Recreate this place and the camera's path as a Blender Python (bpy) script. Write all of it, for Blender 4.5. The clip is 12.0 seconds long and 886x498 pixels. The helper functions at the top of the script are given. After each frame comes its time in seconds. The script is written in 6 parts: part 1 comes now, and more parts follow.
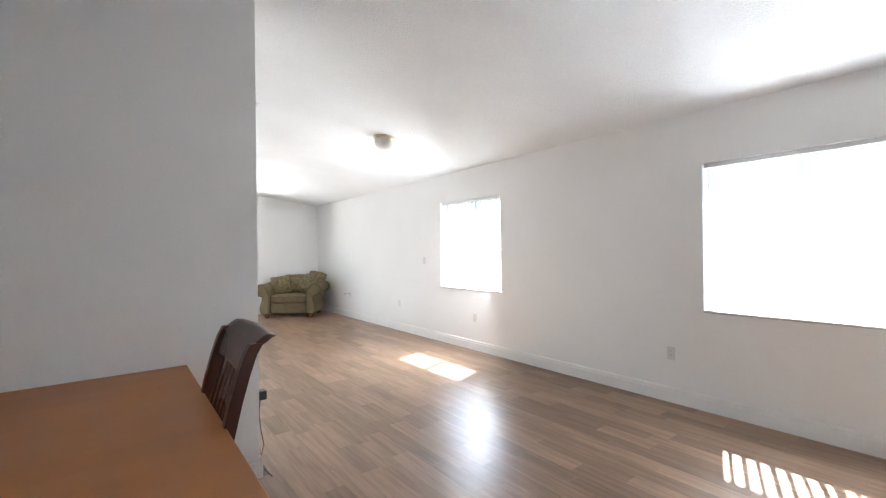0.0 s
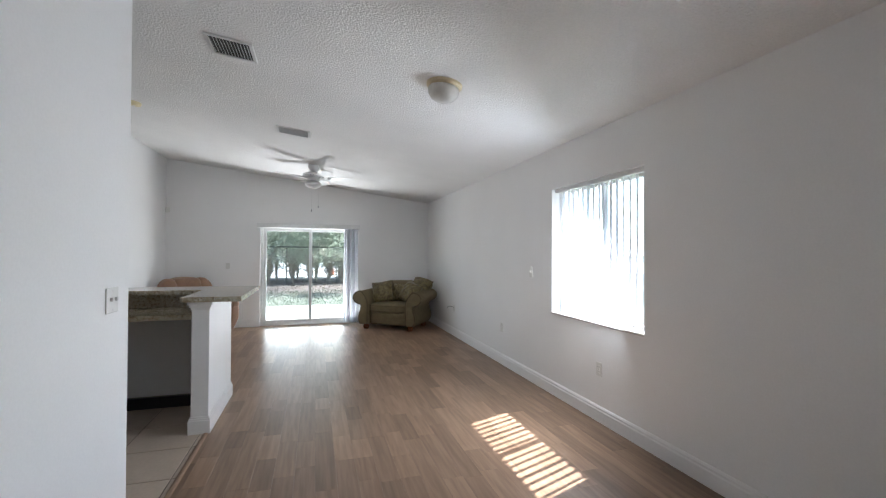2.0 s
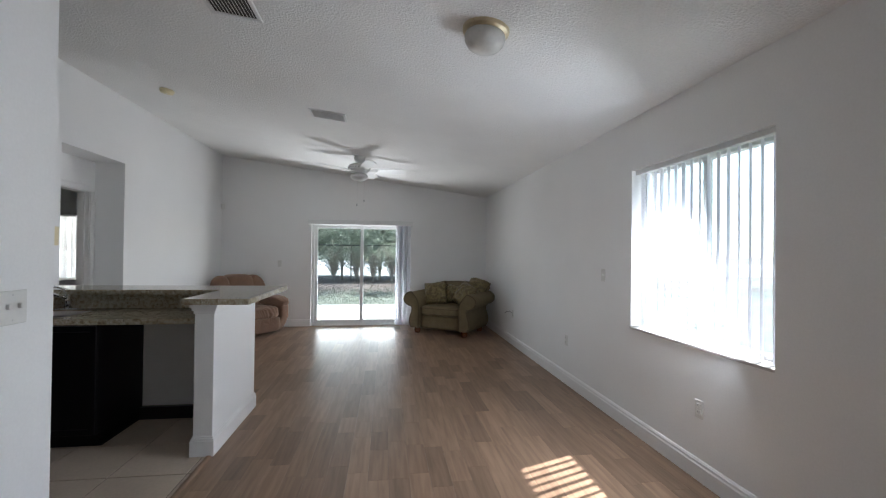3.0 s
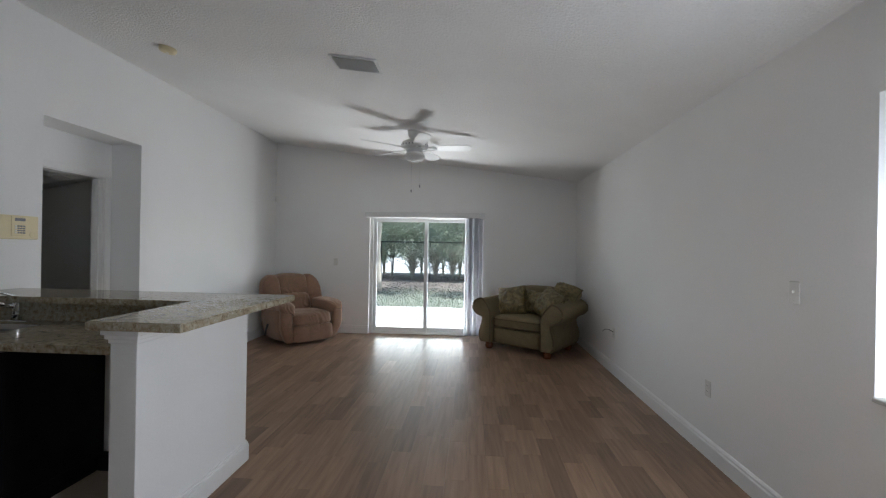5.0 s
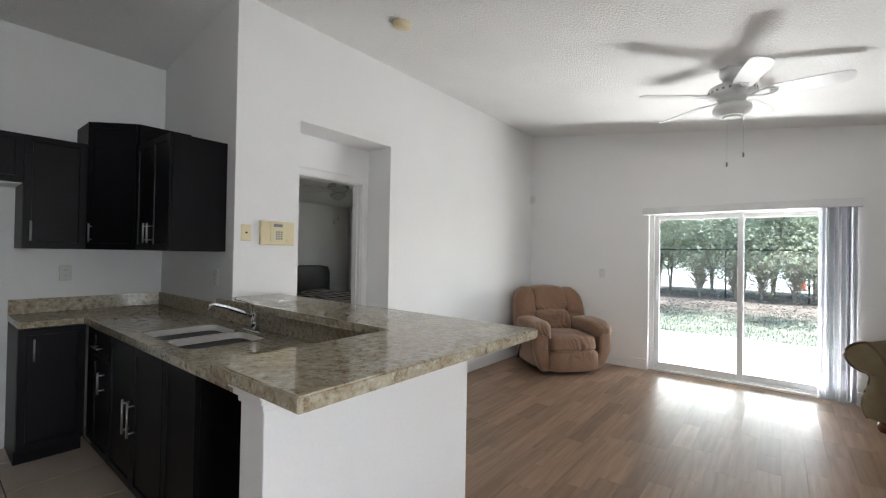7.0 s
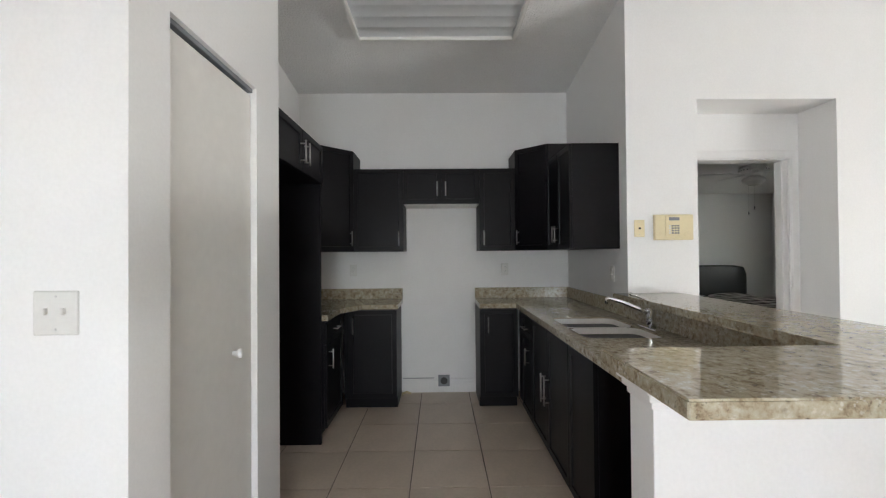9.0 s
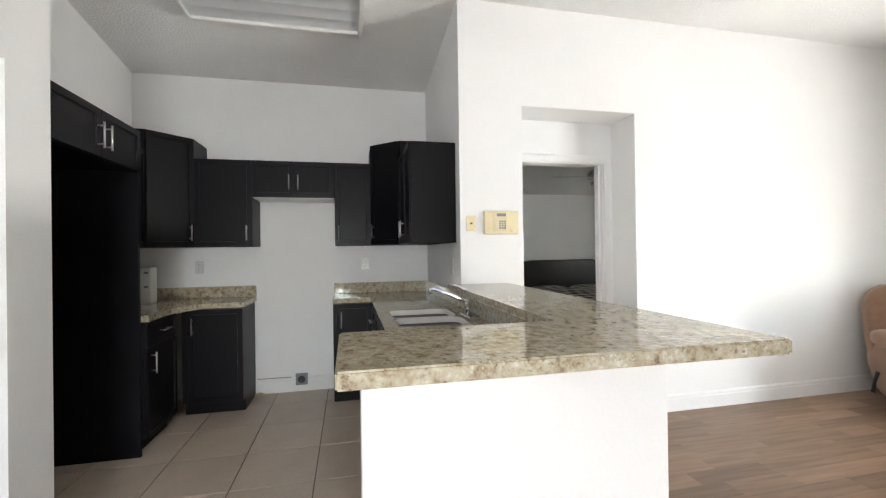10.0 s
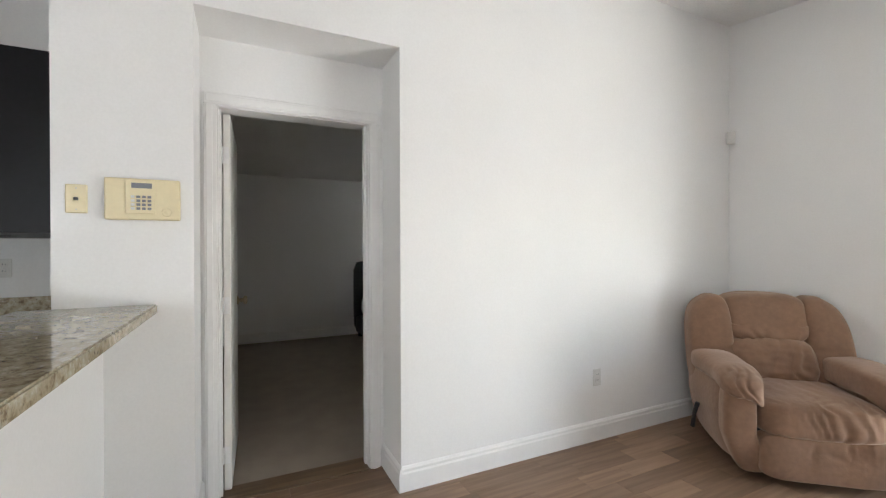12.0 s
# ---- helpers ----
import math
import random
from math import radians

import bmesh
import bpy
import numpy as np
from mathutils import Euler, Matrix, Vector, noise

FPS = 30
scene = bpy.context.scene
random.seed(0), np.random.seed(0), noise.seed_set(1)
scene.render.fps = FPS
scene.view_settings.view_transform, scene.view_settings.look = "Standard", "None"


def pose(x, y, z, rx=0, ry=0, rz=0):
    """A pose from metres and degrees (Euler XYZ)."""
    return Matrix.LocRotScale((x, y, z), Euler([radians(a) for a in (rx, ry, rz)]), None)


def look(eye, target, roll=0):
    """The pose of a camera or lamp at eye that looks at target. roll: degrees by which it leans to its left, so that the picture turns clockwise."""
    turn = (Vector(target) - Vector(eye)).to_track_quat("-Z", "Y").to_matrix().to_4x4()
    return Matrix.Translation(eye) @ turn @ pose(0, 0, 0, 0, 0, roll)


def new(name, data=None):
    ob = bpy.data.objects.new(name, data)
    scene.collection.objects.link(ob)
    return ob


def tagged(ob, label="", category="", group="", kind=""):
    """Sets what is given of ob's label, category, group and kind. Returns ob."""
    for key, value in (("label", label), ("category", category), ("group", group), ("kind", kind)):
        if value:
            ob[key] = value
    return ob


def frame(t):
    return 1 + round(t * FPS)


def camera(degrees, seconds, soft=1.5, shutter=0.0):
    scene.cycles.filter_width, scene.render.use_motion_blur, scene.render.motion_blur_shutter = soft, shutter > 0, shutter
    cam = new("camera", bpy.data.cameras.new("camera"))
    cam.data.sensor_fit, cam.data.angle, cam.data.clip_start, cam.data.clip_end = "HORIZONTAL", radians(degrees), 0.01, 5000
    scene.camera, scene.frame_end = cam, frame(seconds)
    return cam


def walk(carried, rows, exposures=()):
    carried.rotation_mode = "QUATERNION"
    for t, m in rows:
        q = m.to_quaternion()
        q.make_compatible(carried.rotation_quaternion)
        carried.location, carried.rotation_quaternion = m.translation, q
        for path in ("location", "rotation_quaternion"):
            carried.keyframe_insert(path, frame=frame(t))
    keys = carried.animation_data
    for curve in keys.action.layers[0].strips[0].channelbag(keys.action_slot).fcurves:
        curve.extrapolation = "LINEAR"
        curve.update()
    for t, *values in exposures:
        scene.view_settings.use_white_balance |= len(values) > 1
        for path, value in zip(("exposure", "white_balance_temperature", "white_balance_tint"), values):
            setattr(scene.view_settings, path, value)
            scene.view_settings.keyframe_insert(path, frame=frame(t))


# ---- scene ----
cam = camera(92.8, 12.0, soft=1.2)
PATH = [
    (0, (0.211, 0.419, 1.356), (1.430, 2.005, 1.367), -0.8),
    (0.5, (0.625, 0.646, 1.373), (1.806, 2.261, 1.393), -0.1),
    (1, (1.042, 0.905, 1.404), (2.082, 2.614, 1.420), -0.3),
    (1.5, (1.366, 1.263, 1.401), (2.199, 3.081, 1.421), -0.1),
    (2, (1.747, 1.682, 1.414), (2.327, 3.596, 1.437), 0.3),
    (2.5, (1.996, 2.079, 1.416), (2.346, 4.048, 1.426), 0.4),
    (3, (2.107, 2.331, 1.399), (2.377, 4.313, 1.417), 0.7),
    (5, (2.413, 3.645, 1.406), (2.276, 5.640, 1.406), 1.0),
    (5.5, (2.414, 4.090, 1.377), (2.132, 6.069, 1.390), 0.6),
    (6, (2.288, 4.497, 1.337), (1.839, 6.446, 1.362), 0.8),
    (6.5, (2.142, 4.710, 1.366), (1.379, 6.559, 1.380), 1.0),
    (7, (1.999, 4.825, 1.383), (0.751, 6.388, 1.405), 1.0),
    (7.5, (1.952, 4.793, 1.395), (0.293, 5.909, 1.410), 0.5),
    (9.3, (1.984, 4.956, 1.338), (-0.016, 4.933, 1.363), -0.5),
    (9.5, (2.000, 5.029, 1.356), (0.000, 5.041, 1.367), -0.8),
    (10, (2.062, 5.374, 1.309), (0.110, 5.810, 1.318), -0.8),
    (10.5, (2.002, 5.799, 1.302), (0.216, 6.698, 1.292), -0.6),
    (11, (1.868, 6.261, 1.346), (0.135, 7.259, 1.306), -0.3),
    (11.5, (1.600, 6.564, 1.329), (-0.133, 7.562, 1.303), -0.1),
    (12, (1.280, 6.822, 1.305), (-0.525, 7.684, 1.298), -0.2),
]
EXPOSURES = [(0, 3.62, 6100, 10), (0.5, 3.3, 6050, 10), (1, 3.12, 6000, 10), (2.5, 2.1, 6000, 10), (5, 1.8, 6050, 10), (6.5, 2.7, 6250, 10), (7.5, 2.45, 6300, 10), (9.3, 3.2, 6450, 10), (10.5, 3.55, 6500, 10), (11.2, 3.35, 6500, 10), (12, 2.95, 6450, 10)]
walk(cam, [(t, look(eye, target, roll)) for t, eye, target, roll in PATH], EXPOSURES)

# ---- light ----
SUN = Vector((-0.79, -0.29, -1.0)).normalized()
world = bpy.data.worlds.new("sky")
scene.world = world
world.use_nodes = True
wn = world.node_tree
sky = wn.nodes.new("ShaderNodeTexSky")
sky.sky_type, sky.sun_disc = "NISHITA", False
sky.sun_elevation = math.asin(-SUN.z)
sky.sun_rotation = math.atan2(-SUN.x, -SUN.y)
wn.nodes["Background"].inputs["Strength"].default_value = 0.14
wn.links.new(sky.outputs["Color"], wn.nodes["Background"].inputs["Color"])
lamp = bpy.data.lights.new("sun", "SUN")
lamp.energy, lamp.angle, lamp.color = 4.0, radians(0.6), (1.0, 0.97, 0.93)
new("sun", lamp).matrix_world = look((20, 12, 25), Vector((20, 12, 25)) + SUN)


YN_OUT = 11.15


def fill_lamp(x, y, z, w, h, aim, watts, tint=(0.93, 0.97, 1.0)):
    """Added area lamp that stands in for daylight at an opening."""
    a = bpy.data.lights.new("daylight_fill", "AREA")
    a.shape, a.size, a.size_y, a.energy, a.color = "RECTANGLE", w, h, watts, tint
    new("daylight_fill", a).matrix_world = look((x, y, z), Vector((x, y, z)) + Vector(aim))


fill_lamp(4.25, 4.85, 1.25, 1.16, 0.80, (-1, 0.85, -0.4), 16)
fill_lamp(4.25, 1.23, 1.25, 1.16, 0.80, (-1, 0.15, 0), 10)
fill_lamp(-3.375, 10.985, 1.42, 0.95, 1.05, (0, -1, 0), 3.5, (1.0, 0.88, 0.72))
# added lamp low outside the sliding door, standing in for sunlit patio bounce
fill_lamp(1.635, YN_OUT, 0.15, 2.3, 0.44, (0, -1, 0.5), 22, (1.0, 0.985, 0.96))


# ---- materials ----
def material(name, base, rough=0.5, metal=0.0, vary=0.08, scale=6.0, grain=60.0, bump=0.1, depth=0.002, island=0.0, spec=0.5, coords="Object"):
    """A plain material with variation at two scales and a fine relief."""
    m = bpy.data.materials.new(name)
    m.use_nodes = True
    t = m.node_tree
    b = t.nodes["Principled BSDF"]
    b.inputs["Roughness"].default_value, b.inputs["Metallic"].default_value = rough, metal
    b.inputs["Specular IOR Level"].default_value = spec
    tc = t.nodes.new("ShaderNodeTexCoord")
    n1, n2 = t.nodes.new("ShaderNodeTexNoise"), t.nodes.new("ShaderNodeTexNoise")
    n1.inputs["Scale"].default_value, n2.inputs["Scale"].default_value = scale, grain
    n1.inputs["Detail"].default_value = n2.inputs["Detail"].default_value = 3
    for n in (n1, n2):
        t.links.new(tc.outputs[coords], n.inputs["Vector"])
    add = t.nodes.new("ShaderNodeMath")
    add.operation = "ADD"
    t.links.new(n1.outputs["Fac"], add.inputs[0])
    t.links.new(n2.outputs["Fac"], add.inputs[1])
    ramp = t.nodes.new("ShaderNodeMapRange")
    ramp.inputs["From Min"].default_value, ramp.inputs["From Max"].default_value = 0.7, 1.3
    ramp.inputs["To Min"].default_value, ramp.inputs["To Max"].default_value = 1 - vary, 1 + vary
    t.links.new(add.outputs[0], ramp.inputs["Value"])
    mul = t.nodes.new("ShaderNodeVectorMath")
    mul.operation = "SCALE"
    mul.inputs[0].default_value = base
    t.links.new(ramp.outputs[0], mul.inputs["Scale"])
    out = mul.outputs[0]
    if island:
        info = t.nodes.new("ShaderNodeObjectInfo")
        geo = t.nodes.new("ShaderNodeNewGeometry")
        s = t.nodes.new("ShaderNodeMath")
        s.operation = "ADD"
        t.links.new(info.outputs["Random"], s.inputs[0])
        t.links.new(geo.outputs["Random Per Island"], s.inputs[1])
        f = t.nodes.new("ShaderNodeMath")
        f.operation = "FRACT"
        t.links.new(s.outputs[0], f.inputs[0])
        r2 = t.nodes.new("ShaderNodeMapRange")
        r2.inputs["To Min"].default_value, r2.inputs["To Max"].default_value = 1 - island, 1 + island
        t.links.new(f.outputs[0], r2.inputs["Value"])
        m2 = t.nodes.new("ShaderNodeVectorMath")
        m2.operation = "SCALE"
        t.links.new(out, m2.inputs[0])
        t.links.new(r2.outputs[0], m2.inputs["Scale"])
        out = m2.outputs[0]
    t.links.new(out, b.inputs["Base Color"])
    if bump:
        bn = t.nodes.new("ShaderNodeBump")
        bn.inputs["Strength"].default_value, bn.inputs["Distance"].default_value = bump, depth
        t.links.new(n2.outputs["Fac"], bn.inputs["Height"])
        t.links.new(bn.outputs["Normal"], b.inputs["Normal"])
    return m


def ceiling_material():
    """White sprayed ceiling with a coarse splatter relief."""
    m = material("splatter_ceiling", (0.835, 0.825, 0.81), 0.85, vary=0.04, scale=1.5, grain=72, bump=0.9, depth=0.010, coords="Object")
    return m


def granite_material():
    """Polished beige granite: cloudy cream and tan ground, brown drifts, dark and pale grains."""
    m = bpy.data.materials.new("granite")
    m.use_nodes = True
    t = m.node_tree
    b = t.nodes["Principled BSDF"]
    b.inputs["Roughness"].default_value = 0.06
    tc = t.nodes.new("ShaderNodeTexCoord")

    def noise_of(scale, detail, rough, distortion=0.0):
        n = t.nodes.new("ShaderNodeTexNoise")
        n.inputs["Scale"].default_value, n.inputs["Detail"].default_value = scale, detail
        n.inputs["Roughness"].default_value, n.inputs["Distortion"].default_value = rough, distortion
        t.links.new(tc.outputs["Object"], n.inputs["Vector"])
        return n

    def ramp(src, stops):
        cr = t.nodes.new("ShaderNodeValToRGB")
        e = cr.color_ramp.elements
        e[0].position, e[0].color = stops[0][0], (*stops[0][1], 1)
        e[1].position, e[1].color = stops[-1][0], (*stops[-1][1], 1)
        for p, c in stops[1:-1]:
            e.new(p).color = (*c, 1)
        t.links.new(src, cr.inputs["Fac"])
        return cr

    def mixed(fac, a, colour):
        x = t.nodes.new("ShaderNodeMixRGB")
        t.links.new(fac, x.inputs["Fac"])
        t.links.new(a, x.inputs[1])
        x.inputs[2].default_value = (*colour, 1)
        return x.outputs[0]

    ground = ramp(noise_of(38, 6, 0.62, 0.0).outputs["Fac"], ((0.30, (0.17, 0.125, 0.08)), (0.40, (0.31, 0.25, 0.168)), (0.48, (0.425, 0.372, 0.268)), (0.57, (0.468, 0.422, 0.322)), (0.68, (0.60, 0.56, 0.47))))
    out = ground.outputs["Color"]
    drift = ramp(noise_of(10, 4, 0.6, 0.2).outputs["Fac"], ((0.50, (0, 0, 0)), (0.68, (0.4, 0.4, 0.4))))
    out = mixed(drift.outputs["Color"], out, (0.27, 0.20, 0.125))
    for scale, width, amount, colour, gate in ((95, 0.22, 0.55, (0.06, 0.045, 0.035), 11), (40, 0.19, 0.75, (0.085, 0.06, 0.042), 6), (60, 0.22, 0.6, (0.68, 0.66, 0.60), 8)):
        v = t.nodes.new("ShaderNodeTexVoronoi")
        v.inputs["Scale"].default_value = scale
        warp = t.nodes.new("ShaderNodeMixRGB")
        warp.inputs["Fac"].default_value = 0.03
        t.links.new(tc.outputs["Object"], warp.inputs[1])
        t.links.new(noise_of(scale * 0.8, 3, 0.6).outputs["Color"], warp.inputs[2])
        t.links.new(warp.outputs[0], v.inputs["Vector"])
        spot = t.nodes.new("ShaderNodeMapRange")
        spot.inputs["From Min"].default_value, spot.inputs["From Max"].default_value = width * 0.6, width * 1.5
        spot.inputs["To Min"].default_value, spot.inputs["To Max"].default_value = amount, 0.0
        t.links.new(v.outputs["Distance"], spot.inputs["Value"])
        g = ramp(noise_of(gate, 2, 0.5).outputs["Fac"], ((0.47, (0, 0, 0)), (0.58, (1, 1, 1))))
        mul = t.nodes.new("ShaderNodeMath")
        mul.operation = "MULTIPLY"
        t.links.new(spot.outputs[0], mul.inputs[0])
        t.links.new(g.outputs["Color"], mul.inputs[1])
        out = mixed(mul.outputs[0], out, colour)
    t.links.new(out, b.inputs["Base Color"])
    return m


def wood_material(name, base, dark, rough=0.3, island=0.25, along="Y", stretch=14.0, scale=9.0, bump=0.06):
    """Wood with streaked grain along one axis and a tone of its own for each board."""
    m = bpy.data.materials.new(name)
    m.use_nodes = True
    t = m.node_tree
    b = t.nodes["Principled BSDF"]
    tc = t.nodes.new("ShaderNodeTexCoord")
    info = t.nodes.new("ShaderNodeObjectInfo")
    geo = t.nodes.new("ShaderNodeNewGeometry")
    s = t.nodes.new("ShaderNodeMath")
    s.operation = "ADD"
    t.links.new(info.outputs["Random"], s.inputs[0])
    t.links.new(geo.outputs["Random Per Island"], s.inputs[1])
    f = t.nodes.new("ShaderNodeMath")
    f.operation = "FRACT"
    t.links.new(s.outputs[0], f.inputs[0])
    off = t.nodes.new("ShaderNodeVectorMath")
    off.operation = "SCALE"
    off.inputs[0].default_value = (37, 53, 11)
    t.links.new(f.outputs[0], off.inputs["Scale"])
    ad = t.nodes.new("ShaderNodeVectorMath")
    ad.operation = "ADD"
    t.links.new(geo.outputs["Position"], ad.inputs[0])
    t.links.new(off.outputs[0], ad.inputs[1])
    mp = t.nodes.new("ShaderNodeMapping")
    mp.inputs["Scale"].default_value = {"X": (1, stretch, stretch), "Y": (stretch, 1, stretch), "Z": (stretch, stretch, 1)}[along]
    t.links.new(ad.outputs[0], mp.inputs["Vector"])
    n = t.nodes.new("ShaderNodeTexNoise")
    n.inputs["Scale"].default_value, n.inputs["Detail"].default_value, n.inputs["Distortion"].default_value = scale / 4, 5, 0.2
    t.links.new(mp.outputs[0], n.inputs["Vector"])
    cr = t.nodes.new("ShaderNodeMixRGB")
    cr.inputs[1].default_value, cr.inputs[2].default_value = (*dark, 1), (*base, 1)
    mr = t.nodes.new("ShaderNodeMapRange")
    mr.inputs["From Min"].default_value, mr.inputs["From Max"].default_value = 0.35, 0.65
    t.links.new(n.outputs["Fac"], mr.inputs["Value"])
    t.links.new(mr.outputs[0], cr.inputs["Fac"])
    r2 = t.nodes.new("ShaderNodeMapRange")
    r2.inputs["To Min"].default_value, r2.inputs["To Max"].default_value = 1 - island, 1 + island * 0.7
    t.links.new(f.outputs[0], r2.inputs["Value"])
    m2 = t.nodes.new("ShaderNodeVectorMath")
    m2.operation = "SCALE"
    t.links.new(cr.outputs[0], m2.inputs[0])
    t.links.new(r2.outputs[0], m2.inputs["Scale"])
    t.links.new(m2.outputs[0], b.inputs["Base Color"])
    wear = t.nodes.new("ShaderNodeTexNoise")
    wear.inputs["Scale"].default_value = 2.2
    t.links.new(geo.outputs["Position"], wear.inputs["Vector"])
    rr = t.nodes.new("ShaderNodeMapRange")
    rr.inputs["To Min"].default_value, rr.inputs["To Max"].default_value = rough * 0.75, rough * 1.3
    t.links.new(wear.outputs["Fac"], rr.inputs["Value"])
    if bump == 0:
        b.inputs["Roughness"].default_value, b.inputs["Specular IOR Level"].default_value = rough, 0.26
        return m
    t.links.new(rr.outputs[0], b.inputs["Roughness"])
    bn = t.nodes.new("ShaderNodeBump")
    bn.inputs["Strength"].default_value, bn.inputs["Distance"].default_value = bump, 0.001
    t.links.new(n.outputs["Fac"], bn.inputs["Height"])
    t.links.new(bn.outputs["Normal"], b.inputs["Normal"])
    return m


def pattern_material(name, a, b2, scale, rough=0.9, kind="damask"):
    """Woven cloth with a two-tone pattern."""
    m = bpy.data.materials.new(name)
    m.use_nodes = True
    t = m.node_tree
    b = t.nodes["Principled BSDF"]
    b.inputs["Roughness"].default_value = rough
    tc = t.nodes.new("ShaderNodeTexCoord")
    mix = t.nodes.new("ShaderNodeMixRGB")
    mix.inputs[1].default_value, mix.inputs[2].default_value = (*a, 1), (*b2, 1)
    if kind == "damask":
        n = t.nodes.new("ShaderNodeTexNoise")
        n.inputs["Scale"].default_value, n.inputs["Detail"].default_value, n.inputs["Distortion"].default_value = scale, 2, 2.5
        t.links.new(tc.outputs["Object"], n.inputs["Vector"])
        r = t.nodes.new("ShaderNodeMapRange")
        r.inputs["From Min"].default_value, r.inputs["From Max"].default_value = 0.44, 0.56
        t.links.new(n.outputs["Fac"], r.inputs["Value"])
        t.links.new(r.outputs[0], mix.inputs["Fac"])
    else:
        tot = None
        for axis in ("X", "Y"):
            w = t.nodes.new("ShaderNodeTexWave")
            w.bands_direction = axis
            w.inputs["Scale"].default_value, w.inputs["Distortion"].default_value = scale, 0.3
            t.links.new(tc.outputs["Object"], w.inputs["Vector"])
            st = t.nodes.new("ShaderNodeMath")
            st.operation = "GREATER_THAN"
            st.inputs[1].default_value = 0.6
            t.links.new(w.outputs["Fac"], st.inputs[0])
            if tot is None:
                tot = st
            else:
                ad = t.nodes.new("ShaderNodeMath")
                ad.operation = "MULTIPLY_ADD"
                ad.inputs[1].default_value = 0.4
                t.links.new(st.outputs[0], ad.inputs[0])
                hl = t.nodes.new("ShaderNodeMath")
                hl.operation = "MULTIPLY"
                hl.inputs[1].default_value = 0.6
                t.links.new(tot.outputs[0], hl.inputs[0])
                t.links.new(hl.outputs[0], ad.inputs[2])
                tot = ad
        t.links.new(tot.outputs[0], mix.inputs["Fac"])
    t.links.new(mix.outputs[0], b.inputs["Base Color"])
    g = t.nodes.new("ShaderNodeTexNoise")
    g.inputs["Scale"].default_value = 250
    t.links.new(tc.outputs["Object"], g.inputs["Vector"])
    bn = t.nodes.new("ShaderNodeBump")
    bn.inputs["Strength"].default_value, bn.inputs["Distance"].default_value = 0.3, 0.002
    t.links.new(g.outputs["Fac"], bn.inputs["Height"])
    t.links.new(bn.outputs["Normal"], b.inputs["Normal"])
    return m


def glass_material():
    m = bpy.data.materials.new("window_glass")
    m.use_nodes = True
    t = m.node_tree
    for n in list(t.nodes):
        if n.type != "OUTPUT_MATERIAL":
            t.nodes.remove(n)
    tr, gl, mx = (t.nodes.new(k) for k in ("ShaderNodeBsdfTransparent", "ShaderNodeBsdfGlossy", "ShaderNodeMixShader"))
    tr.inputs["Color"].default_value = (0.93, 0.96, 0.95, 1)
    gl.inputs["Roughness"].default_value = 0.0
    mx.inputs["Fac"].default_value = 0.04
    t.links.new(tr.outputs[0], mx.inputs[1])
    t.links.new(gl.outputs[0], mx.inputs[2])
    t.links.new(mx.outputs[0], t.nodes["Material Output"].inputs["Surface"])
    return m


def translucent_material(name, base, through_part=0.5, rough=0.6):
    """A thin sheet (blind slat, leaf) that lets part of the light through."""
    m = material(name, base, rough, vary=0.08, scale=3, grain=40, bump=0.05)
    t = m.node_tree
    tl, mx = t.nodes.new("ShaderNodeBsdfTranslucent"), t.nodes.new("ShaderNodeMixShader")
    b = t.nodes["Principled BSDF"]
    src = b.inputs["Base Color"].links[0].from_socket
    t.links.new(src, tl.inputs["Color"])
    mx.inputs["Fac"].default_value = through_part
    t.links.new(b.outputs[0], mx.inputs[1])
    t.links.new(tl.outputs[0], mx.inputs[2])
    t.links.new(mx.outputs[0], t.nodes["Material Output"].inputs["Surface"])
    return m


WALL = material("wall_paint", (0.845, 0.838, 0.828), 0.6, vary=0.025, scale=1.2, grain=90, bump=0.12, depth=0.0015)
CEIL = ceiling_material()
TRIM = material("trim_paint", (0.82, 0.81, 0.80), 0.5, vary=0.02, scale=4, grain=40, bump=0.03)
SILLPAINT = material("sill_paint", (0.62, 0.60, 0.57), 0.95, vary=0.04, scale=5, grain=60, bump=0.05, spec=0.05)
DOORPAINT = material("door_paint", (0.80, 0.78, 0.74), 0.4, vary=0.03, scale=2, grain=25, bump=0.04)
GRANITE = granite_material()
FLOOR = wood_material("laminate", (0.315, 0.205, 0.135), (0.225, 0.142, 0.092), 0.34, 0.30, bump=0.0)
TILE = material("floor_tile", (0.56, 0.46, 0.37), 0.35, vary=0.07, scale=5, grain=45, bump=0.06, island=0.05)
GROUT = material("grout", (0.16, 0.13, 0.11), 0.9, vary=0.15, scale=8, grain=80)
CABINET = material("espresso_cabinet", (0.0050, 0.0045, 0.006), 0.40, vary=0.2, scale=3, grain=50, bump=0.03, spec=0.18)
STEEL = material("brushed_steel", (0.62, 0.61, 0.60), 0.28, 1.0, vary=0.05, scale=20, grain=150, bump=0.02)
SINKSTEEL = material("satin_steel", (0.80, 0.78, 0.75), 0.45, 0.35, vary=0.05, scale=20, grain=150, bump=0.02)
CHROME = material("chrome", (0.80, 0.81, 0.82), 0.08, 1.0, vary=0.02, bump=0)
BRASS = material("aged_brass", (0.55, 0.46, 0.30), 0.3, 1.0, vary=0.08, bump=0)
PLATE = material("plate_plastic", (0.70, 0.69, 0.66), 0.4, vary=0.03, bump=0.02)
PLASTIC = material("white_plastic", (0.78, 0.77, 0.74), 0.4, vary=0.02, bump=0.02)
CREAM = material("cream_plastic", (0.78, 0.68, 0.44), 0.45, vary=0.03, bump=0.02)
DARK = material("dark_plastic", (0.02, 0.02, 0.022), 0.4, vary=0.1, bump=0.02)
GREY = material("grey_plastic", (0.22, 0.23, 0.25), 0.4, vary=0.05, bump=0.02)
